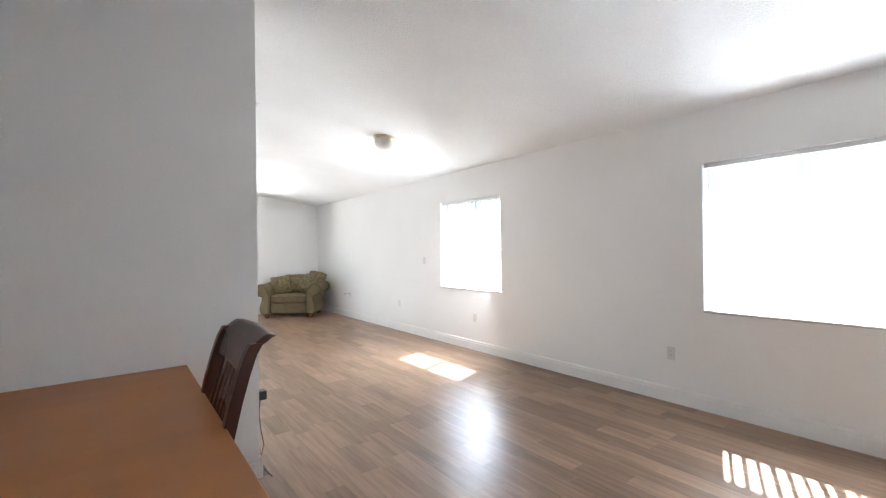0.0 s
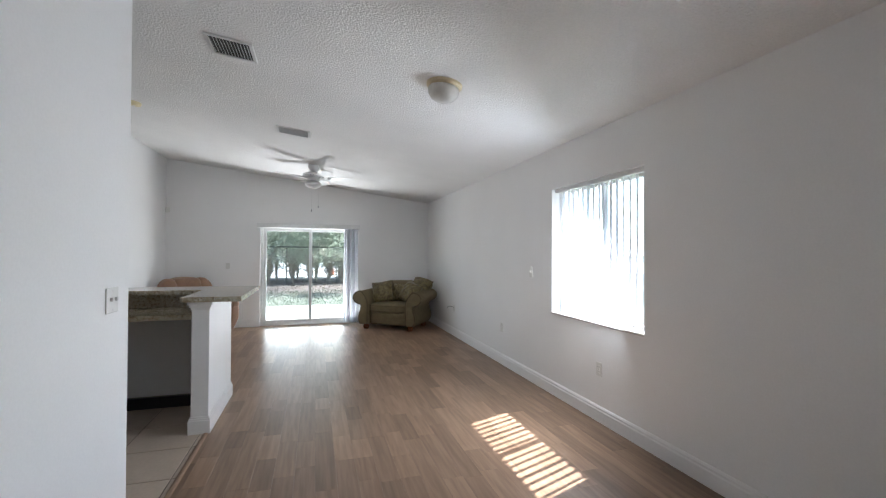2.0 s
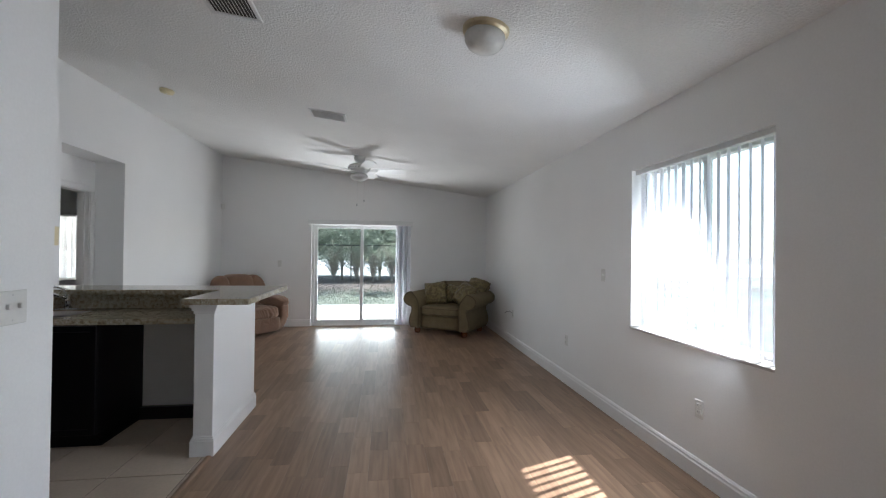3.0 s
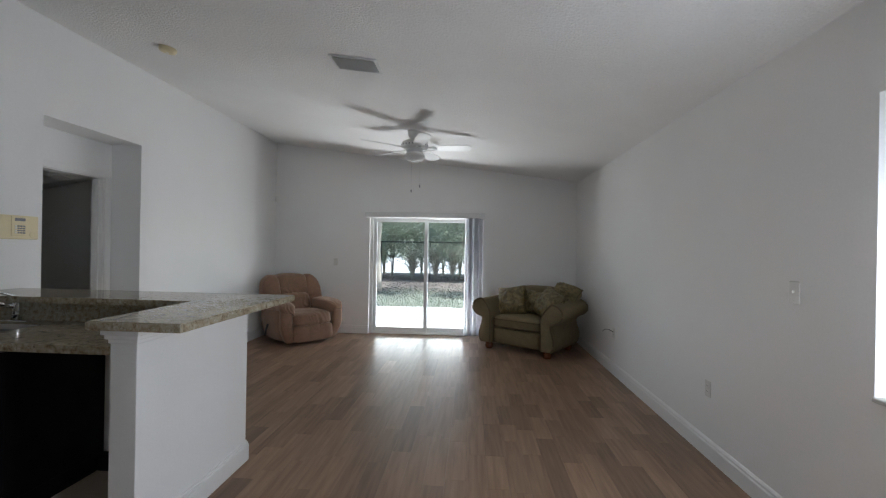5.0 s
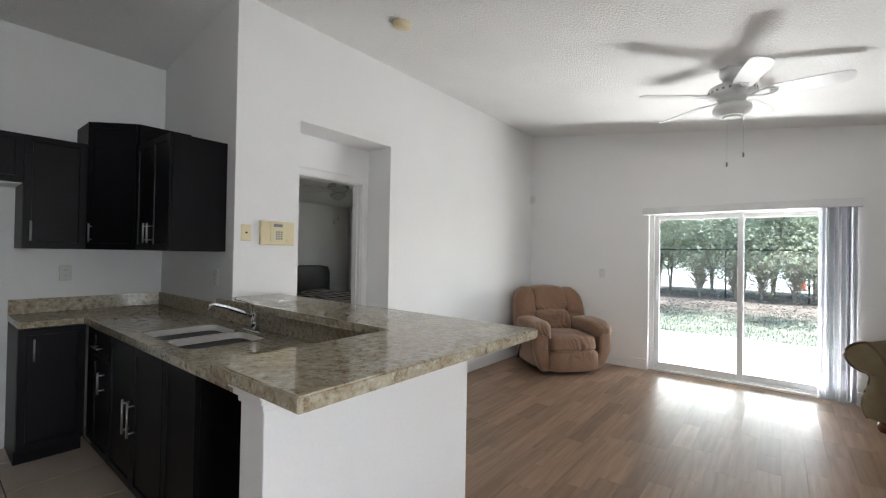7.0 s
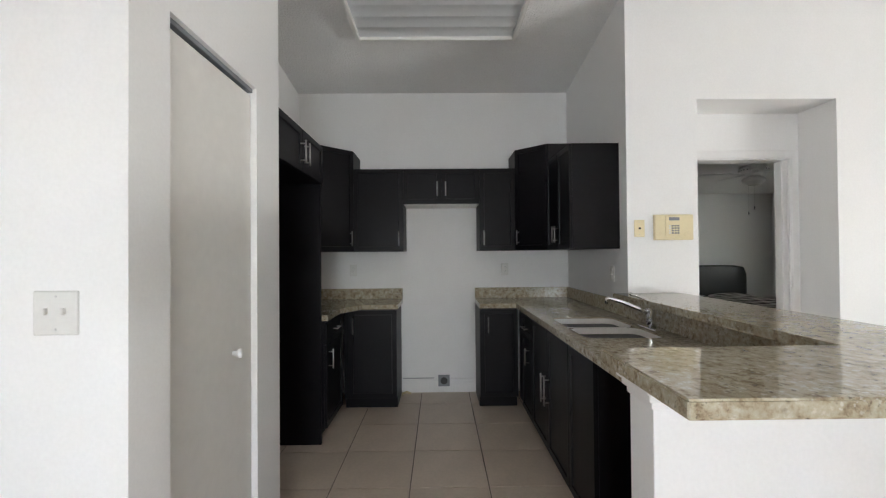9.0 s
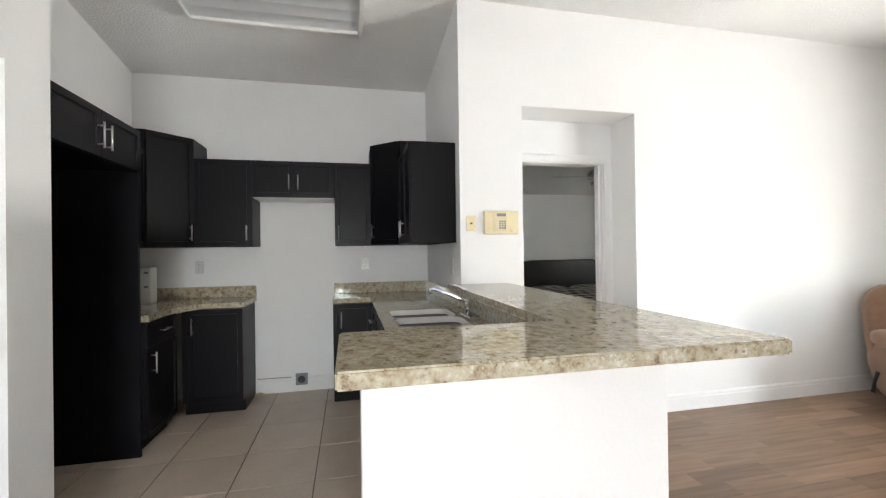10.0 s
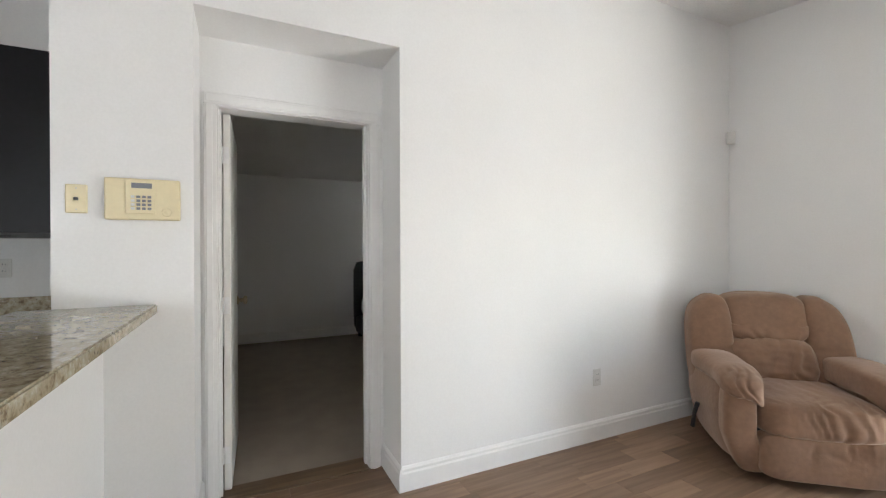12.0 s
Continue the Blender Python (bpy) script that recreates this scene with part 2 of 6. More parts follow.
DUCT = material("duct_shadow", (0.05, 0.05, 0.05), 0.9)
FANWHITE = material("fan_white", (0.78, 0.78, 0.77), 0.35, vary=0.02, bump=0.01)
MILK = translucent_material("milk_glass", (0.80, 0.79, 0.76), 0.35, 0.15)
GLASS = glass_material()
ALU = material("white_aluminium", (0.75, 0.75, 0.74), 0.7, vary=0.03, bump=0.02, spec=0.12)
SLAT = translucent_material("vinyl_slat", (0.82, 0.82, 0.84), 0.45, 0.55)
MICRO = material("brown_microfibre", (0.225, 0.126, 0.076), 0.85, vary=0.12, scale=7, grain=34, bump=0.4, depth=0.004)
for key, value in (("Sheen Weight", 0.55), ("Sheen Roughness", 0.45), ("Sheen Tint", (0.95, 0.78, 0.66, 1))):
    MICRO.node_tree.nodes["Principled BSDF"].inputs[key].default_value = value
CHENILLE = material("olive_chenille", (0.172, 0.134, 0.072), 0.9, vary=0.14, scale=12, grain=220, bump=0.4, depth=0.002)
PIPING = material("olive_piping", (0.10, 0.075, 0.04), 0.85, vary=0.1, bump=0.1)
DAMASK = pattern_material("damask_pillow", (0.215, 0.168, 0.070), (0.125, 0.096, 0.040), 8, 0.42)
FOOT = wood_material("cherry_foot", (0.22, 0.07, 0.025), (0.13, 0.035, 0.012), 0.25, 0.1, "Z", 6)
TABLE = wood_material("honey_table", (0.47, 0.185, 0.055), (0.43, 0.165, 0.047), 0.38, 0.05, "X", 6, 5, 0.02)
CHAIRWOOD = wood_material("mahogany_chair", (0.085, 0.024, 0.014), (0.045, 0.012, 0.008), 0.28, 0.1, "Z", 8)
CARPET = material("beige_carpet", (0.38, 0.32, 0.26), 0.98, vary=0.10, scale=6, grain=220, bump=0.8, depth=0.006)
PLAID = pattern_material("plaid_comforter", (0.045, 0.034, 0.034), (0.62, 0.59, 0.55), 1.7, kind="plaid")
BLACKWOOD = material("black_leather", (0.012, 0.011, 0.011), 0.4, vary=0.15, scale=10, grain=120, bump=0.15)
CONCRETE = material("patio_concrete", (0.70, 0.68, 0.65), 0.9, vary=0.08, scale=1.5, grain=60, bump=0.2)
LAWN = material("lawn", (0.165, 0.172, 0.135), 0.95, vary=0.6, scale=0.8, grain=9, bump=0.6, depth=0.03)
MULCH = material("leaf_litter", (0.135, 0.108, 0.092), 0.95, vary=0.75, scale=1.6, grain=12, bump=0.8, depth=0.03)
ROAD = material("pale_road", (0.55, 0.54, 0.52), 0.9, vary=0.06, scale=0.6, grain=20, bump=0.1)
BARK = material("bark", (0.26, 0.22, 0.18), 0.95, vary=0.3, scale=6, grain=30, bump=0.8, depth=0.02)
BLADE = translucent_material("grass_blade", (0.165, 0.20, 0.145), 0.35, 0.6)
LEAF = translucent_material("leaf", (0.37, 0.41, 0.32), 0.6, 0.45)
STUCCO = material("stucco", (0.62, 0.57, 0.48), 0.9, vary=0.05, scale=2, grain=60, bump=0.4, depth=0.004)
ROOF = material("roof_shingle", (0.12, 0.10, 0.085), 0.9, vary=0.2, scale=3, grain=30, bump=0.4)
CHAIN = material("black_chain_link", (0.03, 0.035, 0.03), 0.5, 0.3, vary=0.1, bump=0)
BULB = material("diffuser", (0.68, 0.69, 0.70), 0.5, vary=0.03, scale=10, bump=0.05)


# ---- mesh helpers ----
def finish(ob, smooth):
    if smooth:
        for p in ob.data.polygons:
            p.use_smooth = True
    return ob


def mesh_of(name, bm, mat):
    me = bpy.data.meshes.new(name)
    bmesh.ops.recalc_face_normals(bm, faces=bm.faces)
    bm.to_mesh(me)
    bm.free()
    me.materials.append(mat)
    return me


def part(name, bm, mat, parent, label="", smooth=False):
    """Links a bmesh as one mesh object under a thing or a part."""
    ob = new(name, mesh_of(name, bm, mat))
    ob.parent = parent
    if label:
        ob["label"] = label
    return finish(ob, smooth)


def thing(name, m, label, category, group="", kind=""):
    ob = new(name)
    ob.empty_display_size = 0.1
    ob.matrix_world = m
    return tagged(ob, label, category, group, kind)


def solid(name, bm, mat, label, category, kind="structure", smooth=False, m=None, group=""):
    ob = new(name, mesh_of(name, bm, mat))
    if m is not None:
        ob.matrix_world = m
    finish(ob, smooth)
    return tagged(ob, label, category, group, kind)


def box(bm, x0, x1, y0, y1, z0, z1, bev=0.0, seg=1):
    r = bmesh.ops.create_cube(bm, size=1)
    vs = r["verts"]
    for v in vs:
        v.co = Vector(((x0 + x1) / 2 + v.co.x * (x1 - x0), (y0 + y1) / 2 + v.co.y * (y1 - y0), (z0 + z1) / 2 + v.co.z * (z1 - z0)))
    if bev:
        es = {e for v in vs for e in v.link_edges}
        bmesh.ops.bevel(bm, geom=list(es), offset=bev, segments=seg, profile=0.5, affect="EDGES")
    return bm


def boxm(x0, x1, y0, y1, z0, z1, bev=0.0, seg=1):
    return box(bmesh.new(), x0, x1, y0, y1, z0, z1, bev, seg)


def prism(bm, pts, axis, a, b):
    """Extrude a 2D outline along an axis from a to b. axis x: outline (y, z); y: (x, z); z: (x, y)."""
    def at(p, c):
        return {"x": (c, p[0], p[1]), "y": (p[0], c, p[1]), "z": (p[0], p[1], c)}[axis]
    lo = [bm.verts.new(at(p, a)) for p in pts]
    hi = [bm.verts.new(at(p, b)) for p in pts]
    n = len(pts)
    bm.faces.new(lo[::-1])
    bm.faces.new(hi)
    for i in range(n):
        bm.faces.new((lo[i], lo[(i + 1) % n], hi[(i + 1) % n], hi[i]))
    return bm


def lathe(bm, prof, segs=24, centre=(0, 0, 0)):
    """Turn a profile of (radius, height) about the z axis."""
    cx, cy, cz = centre
    rings = []
    for r, z in prof:
        rings.append([bm.verts.new((cx + max(r, 1e-4) * math.cos(2 * math.pi * i / segs), cy + max(r, 1e-4) * math.sin(2 * math.pi * i / segs), cz + z)) for i in range(segs)])
    for a, b in zip(rings, rings[1:]):
        for i in range(segs):
            bm.faces.new((a[i], a[(i + 1) % segs], b[(i + 1) % segs], b[i]))
    bm.faces.new(rings[0][::-1])
    bm.faces.new(rings[-1])
    return bm


def tube(bm, pts, radius, segs=10):
    """A round bar along points; radius a number or one for each point."""
    pts = [Vector(p) for p in pts]
    rs = radius if isinstance(radius, (list, tuple)) else [radius] * len(pts)
    rings = []
    up = Vector((0, 0, 1))
    for i, p in enumerate(pts):
        d = (pts[min(i + 1, len(pts) - 1)] - pts[max(i - 1, 0)]).normalized()
        ref = up if abs(d.dot(up)) < 0.95 else Vector((1, 0, 0))
        u = d.cross(ref).normalized()
        w = d.cross(u).normalized()
        rings.append([bm.verts.new(p + rs[i] * (math.cos(2 * math.pi * k / segs) * u + math.sin(2 * math.pi * k / segs) * w)) for k in range(segs)])
    for a, b in zip(rings, rings[1:]):
        for k in range(segs):
            bm.faces.new((a[k], a[(k + 1) % segs], b[(k + 1) % segs], b[k]))
    bm.faces.new(rings[0])
    bm.faces.new(rings[-1][::-1])
    return bm


def cushion(bm, cx, cy, cz, sx, sy, sz, power=3.5, n=14, puff=0.0, wrinkle=0.0, wscale=8.0, seed=0.0, m=None):
    """A soft rounded block: a cube sphere swollen towards a box, with creases."""
    verts = {}
    def key(f, i, j):
        u, v = 2 * i / n - 1, 2 * j / n - 1
        u, v = math.tan(u * 0.7) / math.tan(0.7), math.tan(v * 0.7) / math.tan(0.7)
        return [(1, u, v), (-1, u, v), (u, 1, v), (u, -1, v), (u, v, 1), (u, v, -1)][f]
    def vert(p):
        k = tuple(round(c, 4) for c in p)
        if k not in verts:
            d = Vector(p)
            s = (abs(d.x) ** power + abs(d.y) ** power + abs(d.z) ** power) ** (1 / power)
            q = d / s
            co = Vector((q.x * sx / 2, q.y * sy / 2, q.z * sz / 2))
            if puff:
                co.z *= 1 + puff * (1 - q.x * q.x) * (1 - q.y * q.y)
            if wrinkle:
                g = noise.noise(Vector((co.x * wscale + seed, co.y * wscale * 0.6, co.z * wscale * 0.5 + seed)))
                co += d.normalized() * wrinkle * g
            co += Vector((cx, cy, cz))
            verts[k] = bm.verts.new(m @ co if m else co)
        return verts[k]
    for f in range(6):
        for i in range(n):
            for j in range(n):
                q = [vert(key(f, i + a, j + b)) for a, b in ((0, 0), (1, 0), (1, 1), (0, 1))]
                if len(set(q)) == 4:
                    bm.faces.new(q)
    return bm


def bent(bm, f):
    """Move every vertex by f."""
    for v in bm.verts:
        v.co = f(v.co)
    return bm


# ---- the shell ----
XE, XW, YN, YS = 4.065, -0.852, 10.467, -1.6          # living room walls
KX, KY0, KY1 = -2.16, 3.52, 6.154                   # kitchen back wall, side walls
CX0, CX1, CY0, CY1 = -0.14, 0.880, 3.145, 4.090     # pantry closet block
BX, BD = -5.05, -1.28                               # bedroom far wall, bedroom face of the door wall
RX = -1.16                                          # back of the doorway recess
DW = -3.2                                           # dining side wall


def ceil(x):
    return 2.497 + 0.127 * (XE - x) if x > XW else 3.12 + 0.15 * (x - XW)


def wall_along_x(name, y0, y1, x0, x1, holes, label, mat=WALL, extra=0.0):
    """A wall that runs along x, with holes (xa, xb, za, zb); its top follows the ceiling."""
    bm = bmesh.new()
    cuts = sorted({x0, x1, *[c for h in holes for c in h[:2]], *([XW] if x0 < XW < x1 else [])})
    for a, b in zip(cuts, cuts[1:]):
        ta, tb = ceil(a + 1e-5) + extra, ceil(b - 1e-5) + extra
        h = [h for h in holes if h[0] <= a + 1e-6 and h[1] >= b - 1e-6]
        if not h:
            prism(bm, [(a, 0), (b, 0), (b, tb), (a, ta)], "y", y0, y1)
        else:
            if h[0][2] > 0.01:
                prism(bm, [(a, 0), (b, 0), (b, h[0][2]), (a, h[0][2])], "y", y0, y1)
            prism(bm, [(a, h[0][3]), (b, h[0][3]), (b, tb), (a, ta)], "y", y0, y1)
    return solid(name, bm, mat, label, "wall")


def wall_along_y(name, x0, x1, y0, y1, holes, label, top, mat=WALL):
    """A wall that runs along y, with holes (ya, yb, za, zb)."""
    bm = bmesh.new()
    cuts = sorted({y0, y1, *[c for h in holes for c in h[:2]]})
    for a, b in zip(cuts, cuts[1:]):
        h = [h for h in holes if h[0] <= a + 1e-6 and h[1] >= b - 1e-6]
        if not h:
            box(bm, x0, x1, a, b, 0, top)
        else:
            if h[0][2] > 0.01:
                box(bm, x0, x1, a, b, 0, h[0][2])
            box(bm, x0, x1, a, b, h[0][3], top)
    return solid(name, bm, mat, label, "wall")


W1, W2 = (4.222, 5.487, 0.812, 2.078), (0.64, 1.885, 0.815, 2.055)
SL = (0.735, 2.585, 0.0, 1.94)
wall_along_y("wall_east", XE, XE + 0.2, YS - 0.2, YN + 0.2, [W1, W2], "white painted outer wall with two windows", ceil(XE))
wall_along_x("wall_north", YN, YN + 0.2, BX - 0.2, XE, [SL, (-3.9, -2.85, 0.85, 2.0)], "white painted end wall with a sliding door")
wall_along_x("wall_south", YS - 0.2, YS, DW - 0.12, XE, [], "plain white painted wall behind the dining area")
wall_along_y("wall_west", RX, XW, KY1, YN, [(6.635, 7.588, 0, 2.374)], "white painted wall with a recessed doorway", ceil(XW))
wall_along_y("wall_bedroom_door", BD, RX, KY1 + 0.12, YN, [(6.70, 7.515, 0, 2.045)], "white wall at the back of the doorway recess", ceil(RX))
wall_along_x("wall_kitchen_right", KY1, KY1 + 0.12, KX, RX, [], "white painted kitchen side wall")
wall_along_y("wall_kitchen_back", KX - 0.12, KX, CY0, KY1 + 0.12, [], "white painted kitchen back wall", ceil(KX))
wall_along_x("wall_kitchen_left", KY0 - 0.12, KY0, KX, CX0, [], "white painted kitchen side wall beside the refrigerator bay")
wall_along_x("wall_dining", CY0, CY0 + 0.12, DW, CX1 - 0.12, [], "white painted wall beside the dining table")
wall_along_y("wall_closet_end", CX1 - 0.12, CX1, CY0, CY1, [], "white end wall of the pantry closet", ceil(CX1 - 0.06))
wall_along_x("wall_closet_front", CY1 - 0.12, CY1, CX0, CX1 - 0.12, [(0.115, 0.712, 0, 2.075)], "white wall with the pantry closet door")
wall_along_y("wall_closet_side", CX0, CX0 + 0.11, KY0 - 0.12, CY1 - 0.12, [], "white side wall of the pantry closet", ceil(CX0 + 0.1))
wall_along_y("wall_dining_side", DW - 0.12, DW, YS, CY0 + 0.12, [], "plain white painted wall at the end of the dining area", ceil(DW))
wall_along_y("wall_bedroom_far", BX - 0.2, BX, KY1, YN, [], "bedroom wall behind the bed", 2.6)
wall_along_x("wall_bedroom_side", KY1, KY1 + 0.12, BX, KX - 0.12, [], "bedroom side wall")

bm = bmesh.new()
prism(bm, [(XE + 0.2, ceil(XE) - 0.0254), (XW, ceil(XW)), (XW, 3.3), (XE + 0.2, 3.3)], "y", YS - 0.2, YN + 0.2)
prism(bm, [(XW, 3.12), (DW - 0.12, ceil(DW - 0.12)), (DW - 0.12, 3.3), (XW, 3.3)], "y", YS - 0.2, KY1 + 0.06)
solid("ceiling", bm, CEIL, "white splatter-textured sloped ceiling", "ceiling")
bm = bmesh.new()
prism(bm, [(XW, 3.12), (BX - 0.2, 2.27), (BX - 0.2, 3.3), (XW, 3.3)], "y", KY1 + 0.06, YN + 0.2)
solid("ceiling_bedroom", bm, CEIL, "white textured bedroom ceiling", "ceiling")

# roof with its eaves
bm = bmesh.new()
box(bm, BX - 0.8, XE + 0.2 + 0.62, YS - 0.8, YN + 0.2 + 0.97, 3.32, 3.45)
solid("roof", bm, ROOF, "flat dark roof deck above the house", "roof")
bm = bmesh.new()
box(bm, XE + 0.2, XE + 0.2 + 0.60, YS - 0.8, YN + 0.2 + 0.95, 2.36, 3.31)
box(bm, BX - 0.8, XE + 0.2, YN + 0.2, YN + 0.2 + 0.95, 2.36, 3.31)
solid("eave", bm, STUCCO, "pale boxed eave above the windows", "eave")


# ---- floors ----
solid("floor", boxm(DW - 0.12, XE + 0.2, YS - 0.2, YN + 0.2, -0.12, -0.008), GROUT, "floor slab under the boards and tiles", "floor")
solid("carpet_bedroom", boxm(BX - 0.2, BD + 0.05, KY1 + 0.12, YN, -0.12, 0.004), CARPET, "worn beige bedroom carpet", "carpet")


def baseboard(name, pts, label="white painted baseboard"):
    """Moulded baseboard along a run of straight pieces: (x0, y0, x1, y1, nx, ny), n towards the room."""
    bm = bmesh.new()
    prof = [(0, 0), (0.016, 0), (0.016, 0.095), (0.012, 0.105), (0.012, 0.118), (0.005, 0.130), (0, 0.133)]
    for x0, y0, x1, y1, nx, ny in pts:
        a = [bm.verts.new((x0 + nx * d, y0 + ny * d, z)) for d, z in prof]
        b = [bm.verts.new((x1 + nx * d, y1 + ny * d, z)) for d, z in prof]
        k = len(prof)
        bm.faces.new(a)
        bm.faces.new(b[::-1])
        for i in range(k):
            bm.faces.new((a[i], b[i], b[(i + 1) % k], a[(i + 1) % k]))
    return solid(name, bm, TRIM, label, "baseboard")


baseboard("baseboard_east", [(XE, YS, XE, YN, -1, 0)])
baseboard("baseboard_north", [(XW, YN, SL[0], YN, 0, -1), (SL[1], YN, XE, YN, 0, -1)])
baseboard("baseboard_west", [(XW, 7.588, XW, YN, 1, 0), (XW, KY1 + 0.18, XW, 6.635, 1, 0), (RX, 7.588, XW + 0.016, 7.588, 0, -1), (RX, 6.635, XW + 0.016, 6.635, 0, 1)])
baseboard("baseboard_closet", [(CX1, CY0 - 0.016, CX1, CY1 + 0.016, 1, 0), (0.715, CY1, CX1, CY1, 0, 1), (CX0, CY1, 0.11, CY1, 0, 1)])
baseboard("baseboard_dining", [(DW, CY0, CX1, CY0, 0, -1)])
baseboard("baseboard_kitchen", [(KX, 4.5, KX, 5.23, 1, 0)])
baseboard("baseboard_bedroom", [(BX, KY1 + 0.12, BX, YN, 1, 0), (BX, YN, BD, YN, 0, -1)])


# ---- windows and doors ----
def vertical_blind(name, m, width, height, slats, turn, label, start=0.0, pitch=0.079, group=""):
    """A headrail along local y with hanging vinyl slats, turned by degrees; it hangs down from z 0."""
    t = thing(name, m, label, "blind", group)
    part("headrail", boxm(-0.022, 0.022, 0, width, -0.035, 0.0, 0.003), ALU, t, "white metal headrail")
    bm = bmesh.new()
    n = 5
    prof = [(-0.0445 + 0.089 * i / n, 0.006 * (1 - (2 * i / n - 1) ** 2)) for i in range(n + 1)]
    a = [bm.verts.new((y, x, -0.045)) for x, y in prof]
    b = [bm.verts.new((y, x, -height)) for x, y in prof]
    for i in range(n):
        bm.faces.new((a[i], a[i + 1], b[i + 1], b[i]))
    bmesh.ops.solidify(bm, geom=bm.faces[:], thickness=0.0012)
    me = mesh_of("slat", bm, SLAT)
    rng = random.Random(4)
    for i in range(slats):
        s = new("slat", me)
        s.parent = t
        s.matrix_local = pose(0, start + 0.04 + i * pitch, rng.uniform(-0.006, 0.006), 0, 0, turn + rng.uniform(-4, 4))
    bm = bmesh.new()
    tube(bm, [(-0.03, 0.02, -0.03), (-0.032, 0.018, -height * 0.85)], 0.002, 6)
    part("wand", bm, PLASTIC, t, "thin white control cord")
    return t


def wall_window(name, y0, y1, z0, z1, label):
    """A sliding window in the east wall, set towards the outside."""
    x = XE + 0.12
    t = thing(name, pose(x, y0, z0), label, "window", kind="structure")
    w, h = y1 - y0, z1 - z0
    bm = bmesh.new()
    for a, b, c, d in ((0, w, 0, 0.045), (0, w, h - 0.045, h), (0, 0.045, 0.045, h - 0.045), (w - 0.045, w, 0.045, h - 0.045)):
        box(bm, 0, 0.06, a, b, c, d, 0.004)
    part("window_frame", bm, ALU, t)
    part("mullion", boxm(0.008, 0.05, w / 2 - 0.022, w / 2 + 0.022, 0.045, h - 0.045, 0.004), ALU, t)
    part("window_sill", boxm(-0.135, 0.0, 0.002, w - 0.002, 0.001, 0.02, 0.004), SILLPAINT, t, "matt white painted sill")
    for a, b in ((0.045, w / 2 - 0.022), (w / 2 + 0.022, w - 0.045)):
        p = part("pane", boxm(0.025, 0.030, a, b, 0.045, h - 0.045), GLASS, t)
        p.visible_shadow = False
    return t


wall_window("window_1", *W1, "white aluminium window with two panes behind blinds")
wall_window("window_2", *W2, "white aluminium window with two panes behind blinds")
vertical_blind("vertical_blind", pose(XE + 0.05, W1[0] + 0.01, W1[3] - 0.002), W1[1] - W1[0] - 0.02, W1[3] - W1[2] - 0.035, 16, -52, "white vinyl vertical blind hanging in a window, turned part open", 0.0, 0.076, "window blinds")
vertical_blind("vertical_blind", pose(XE + 0.05, W2[0] + 0.01, W2[3] - 0.002), W2[1] - W2[0] - 0.02, W2[3] - W2[2] - 0.035, 16, -52, "white vinyl vertical blind hanging in a window, turned part open", 0.0, 0.076, "window blinds")


def sliding_door():
    x0, x1, z1 = SL[0], SL[1], SL[3]
    t = thing("sliding_door", pose(x0, YN + 0.06, 0), "white aluminium sliding glass door onto the patio", "door", kind="structure")
    w = x1 - x0
    bm = bmesh.new()
    box(bm, 0, 0.05, 0, 0.12, 0, z1, 0.003)
    box(bm, w - 0.05, w, 0, 0.12, 0, z1, 0.003)
    box(bm, 0.05, w - 0.05, 0, 0.12, z1 - 0.05, z1, 0.003)
    part("door_frame", bm, ALU, t)
    bm = bmesh.new()
    box(bm, 0.05, w - 0.05, -0.02, 0.14, 0.0, 0.022, 0.003)
    for y in (0.025, 0.055, 0.09):
        box(bm, 0.05, w - 0.05, y, y + 0.008, 0.022, 0.035)
    part("track", bm, ALU, t, "low metal threshold with tracks")
    for i, (a, b, y) in enumerate(((0.05, w / 2 + 0.025, 0.028), (w / 2 - 0.025, w - 0.05, 0.066))):
        p = part("door_panel", boxm(a, a + 0.055, y, y + 0.032, 0.036, z1 - 0.05, 0.003), ALU, t)
        bm = bmesh.new()
        box(bm, b - 0.055, b, y, y + 0.032, 0.036, z1 - 0.05, 0.003)
        box(bm, a + 0.055, b - 0.055, y, y + 0.032, 0.036, 0.10, 0.003)
        box(bm, a + 0.055, b - 0.055, y, y + 0.032, z1 - 0.10, z1 - 0.05, 0.003)
        part("panel_frame", bm, ALU, p)
        g = part("pane", boxm(a + 0.055, b - 0.055, y + 0.013, y + 0.018, 0.10, z1 - 0.10), GLASS, p)
        g.visible_shadow = False
        if i == 0:
            bm = bmesh.new()
            box(bm, a + 0.012, a + 0.04, y - 0.03, y - 0.018, 0.85, 1.15, 0.005)
            box(bm, a + 0.018, a + 0.034, y - 0.02, y, 0.87, 0.90)
            box(bm, a + 0.018, a + 0.034, y - 0.02, y, 1.10, 1.13)
            part("door_handle", bm, PLASTIC, p, "white pull handle")
    return t


sliding_door()


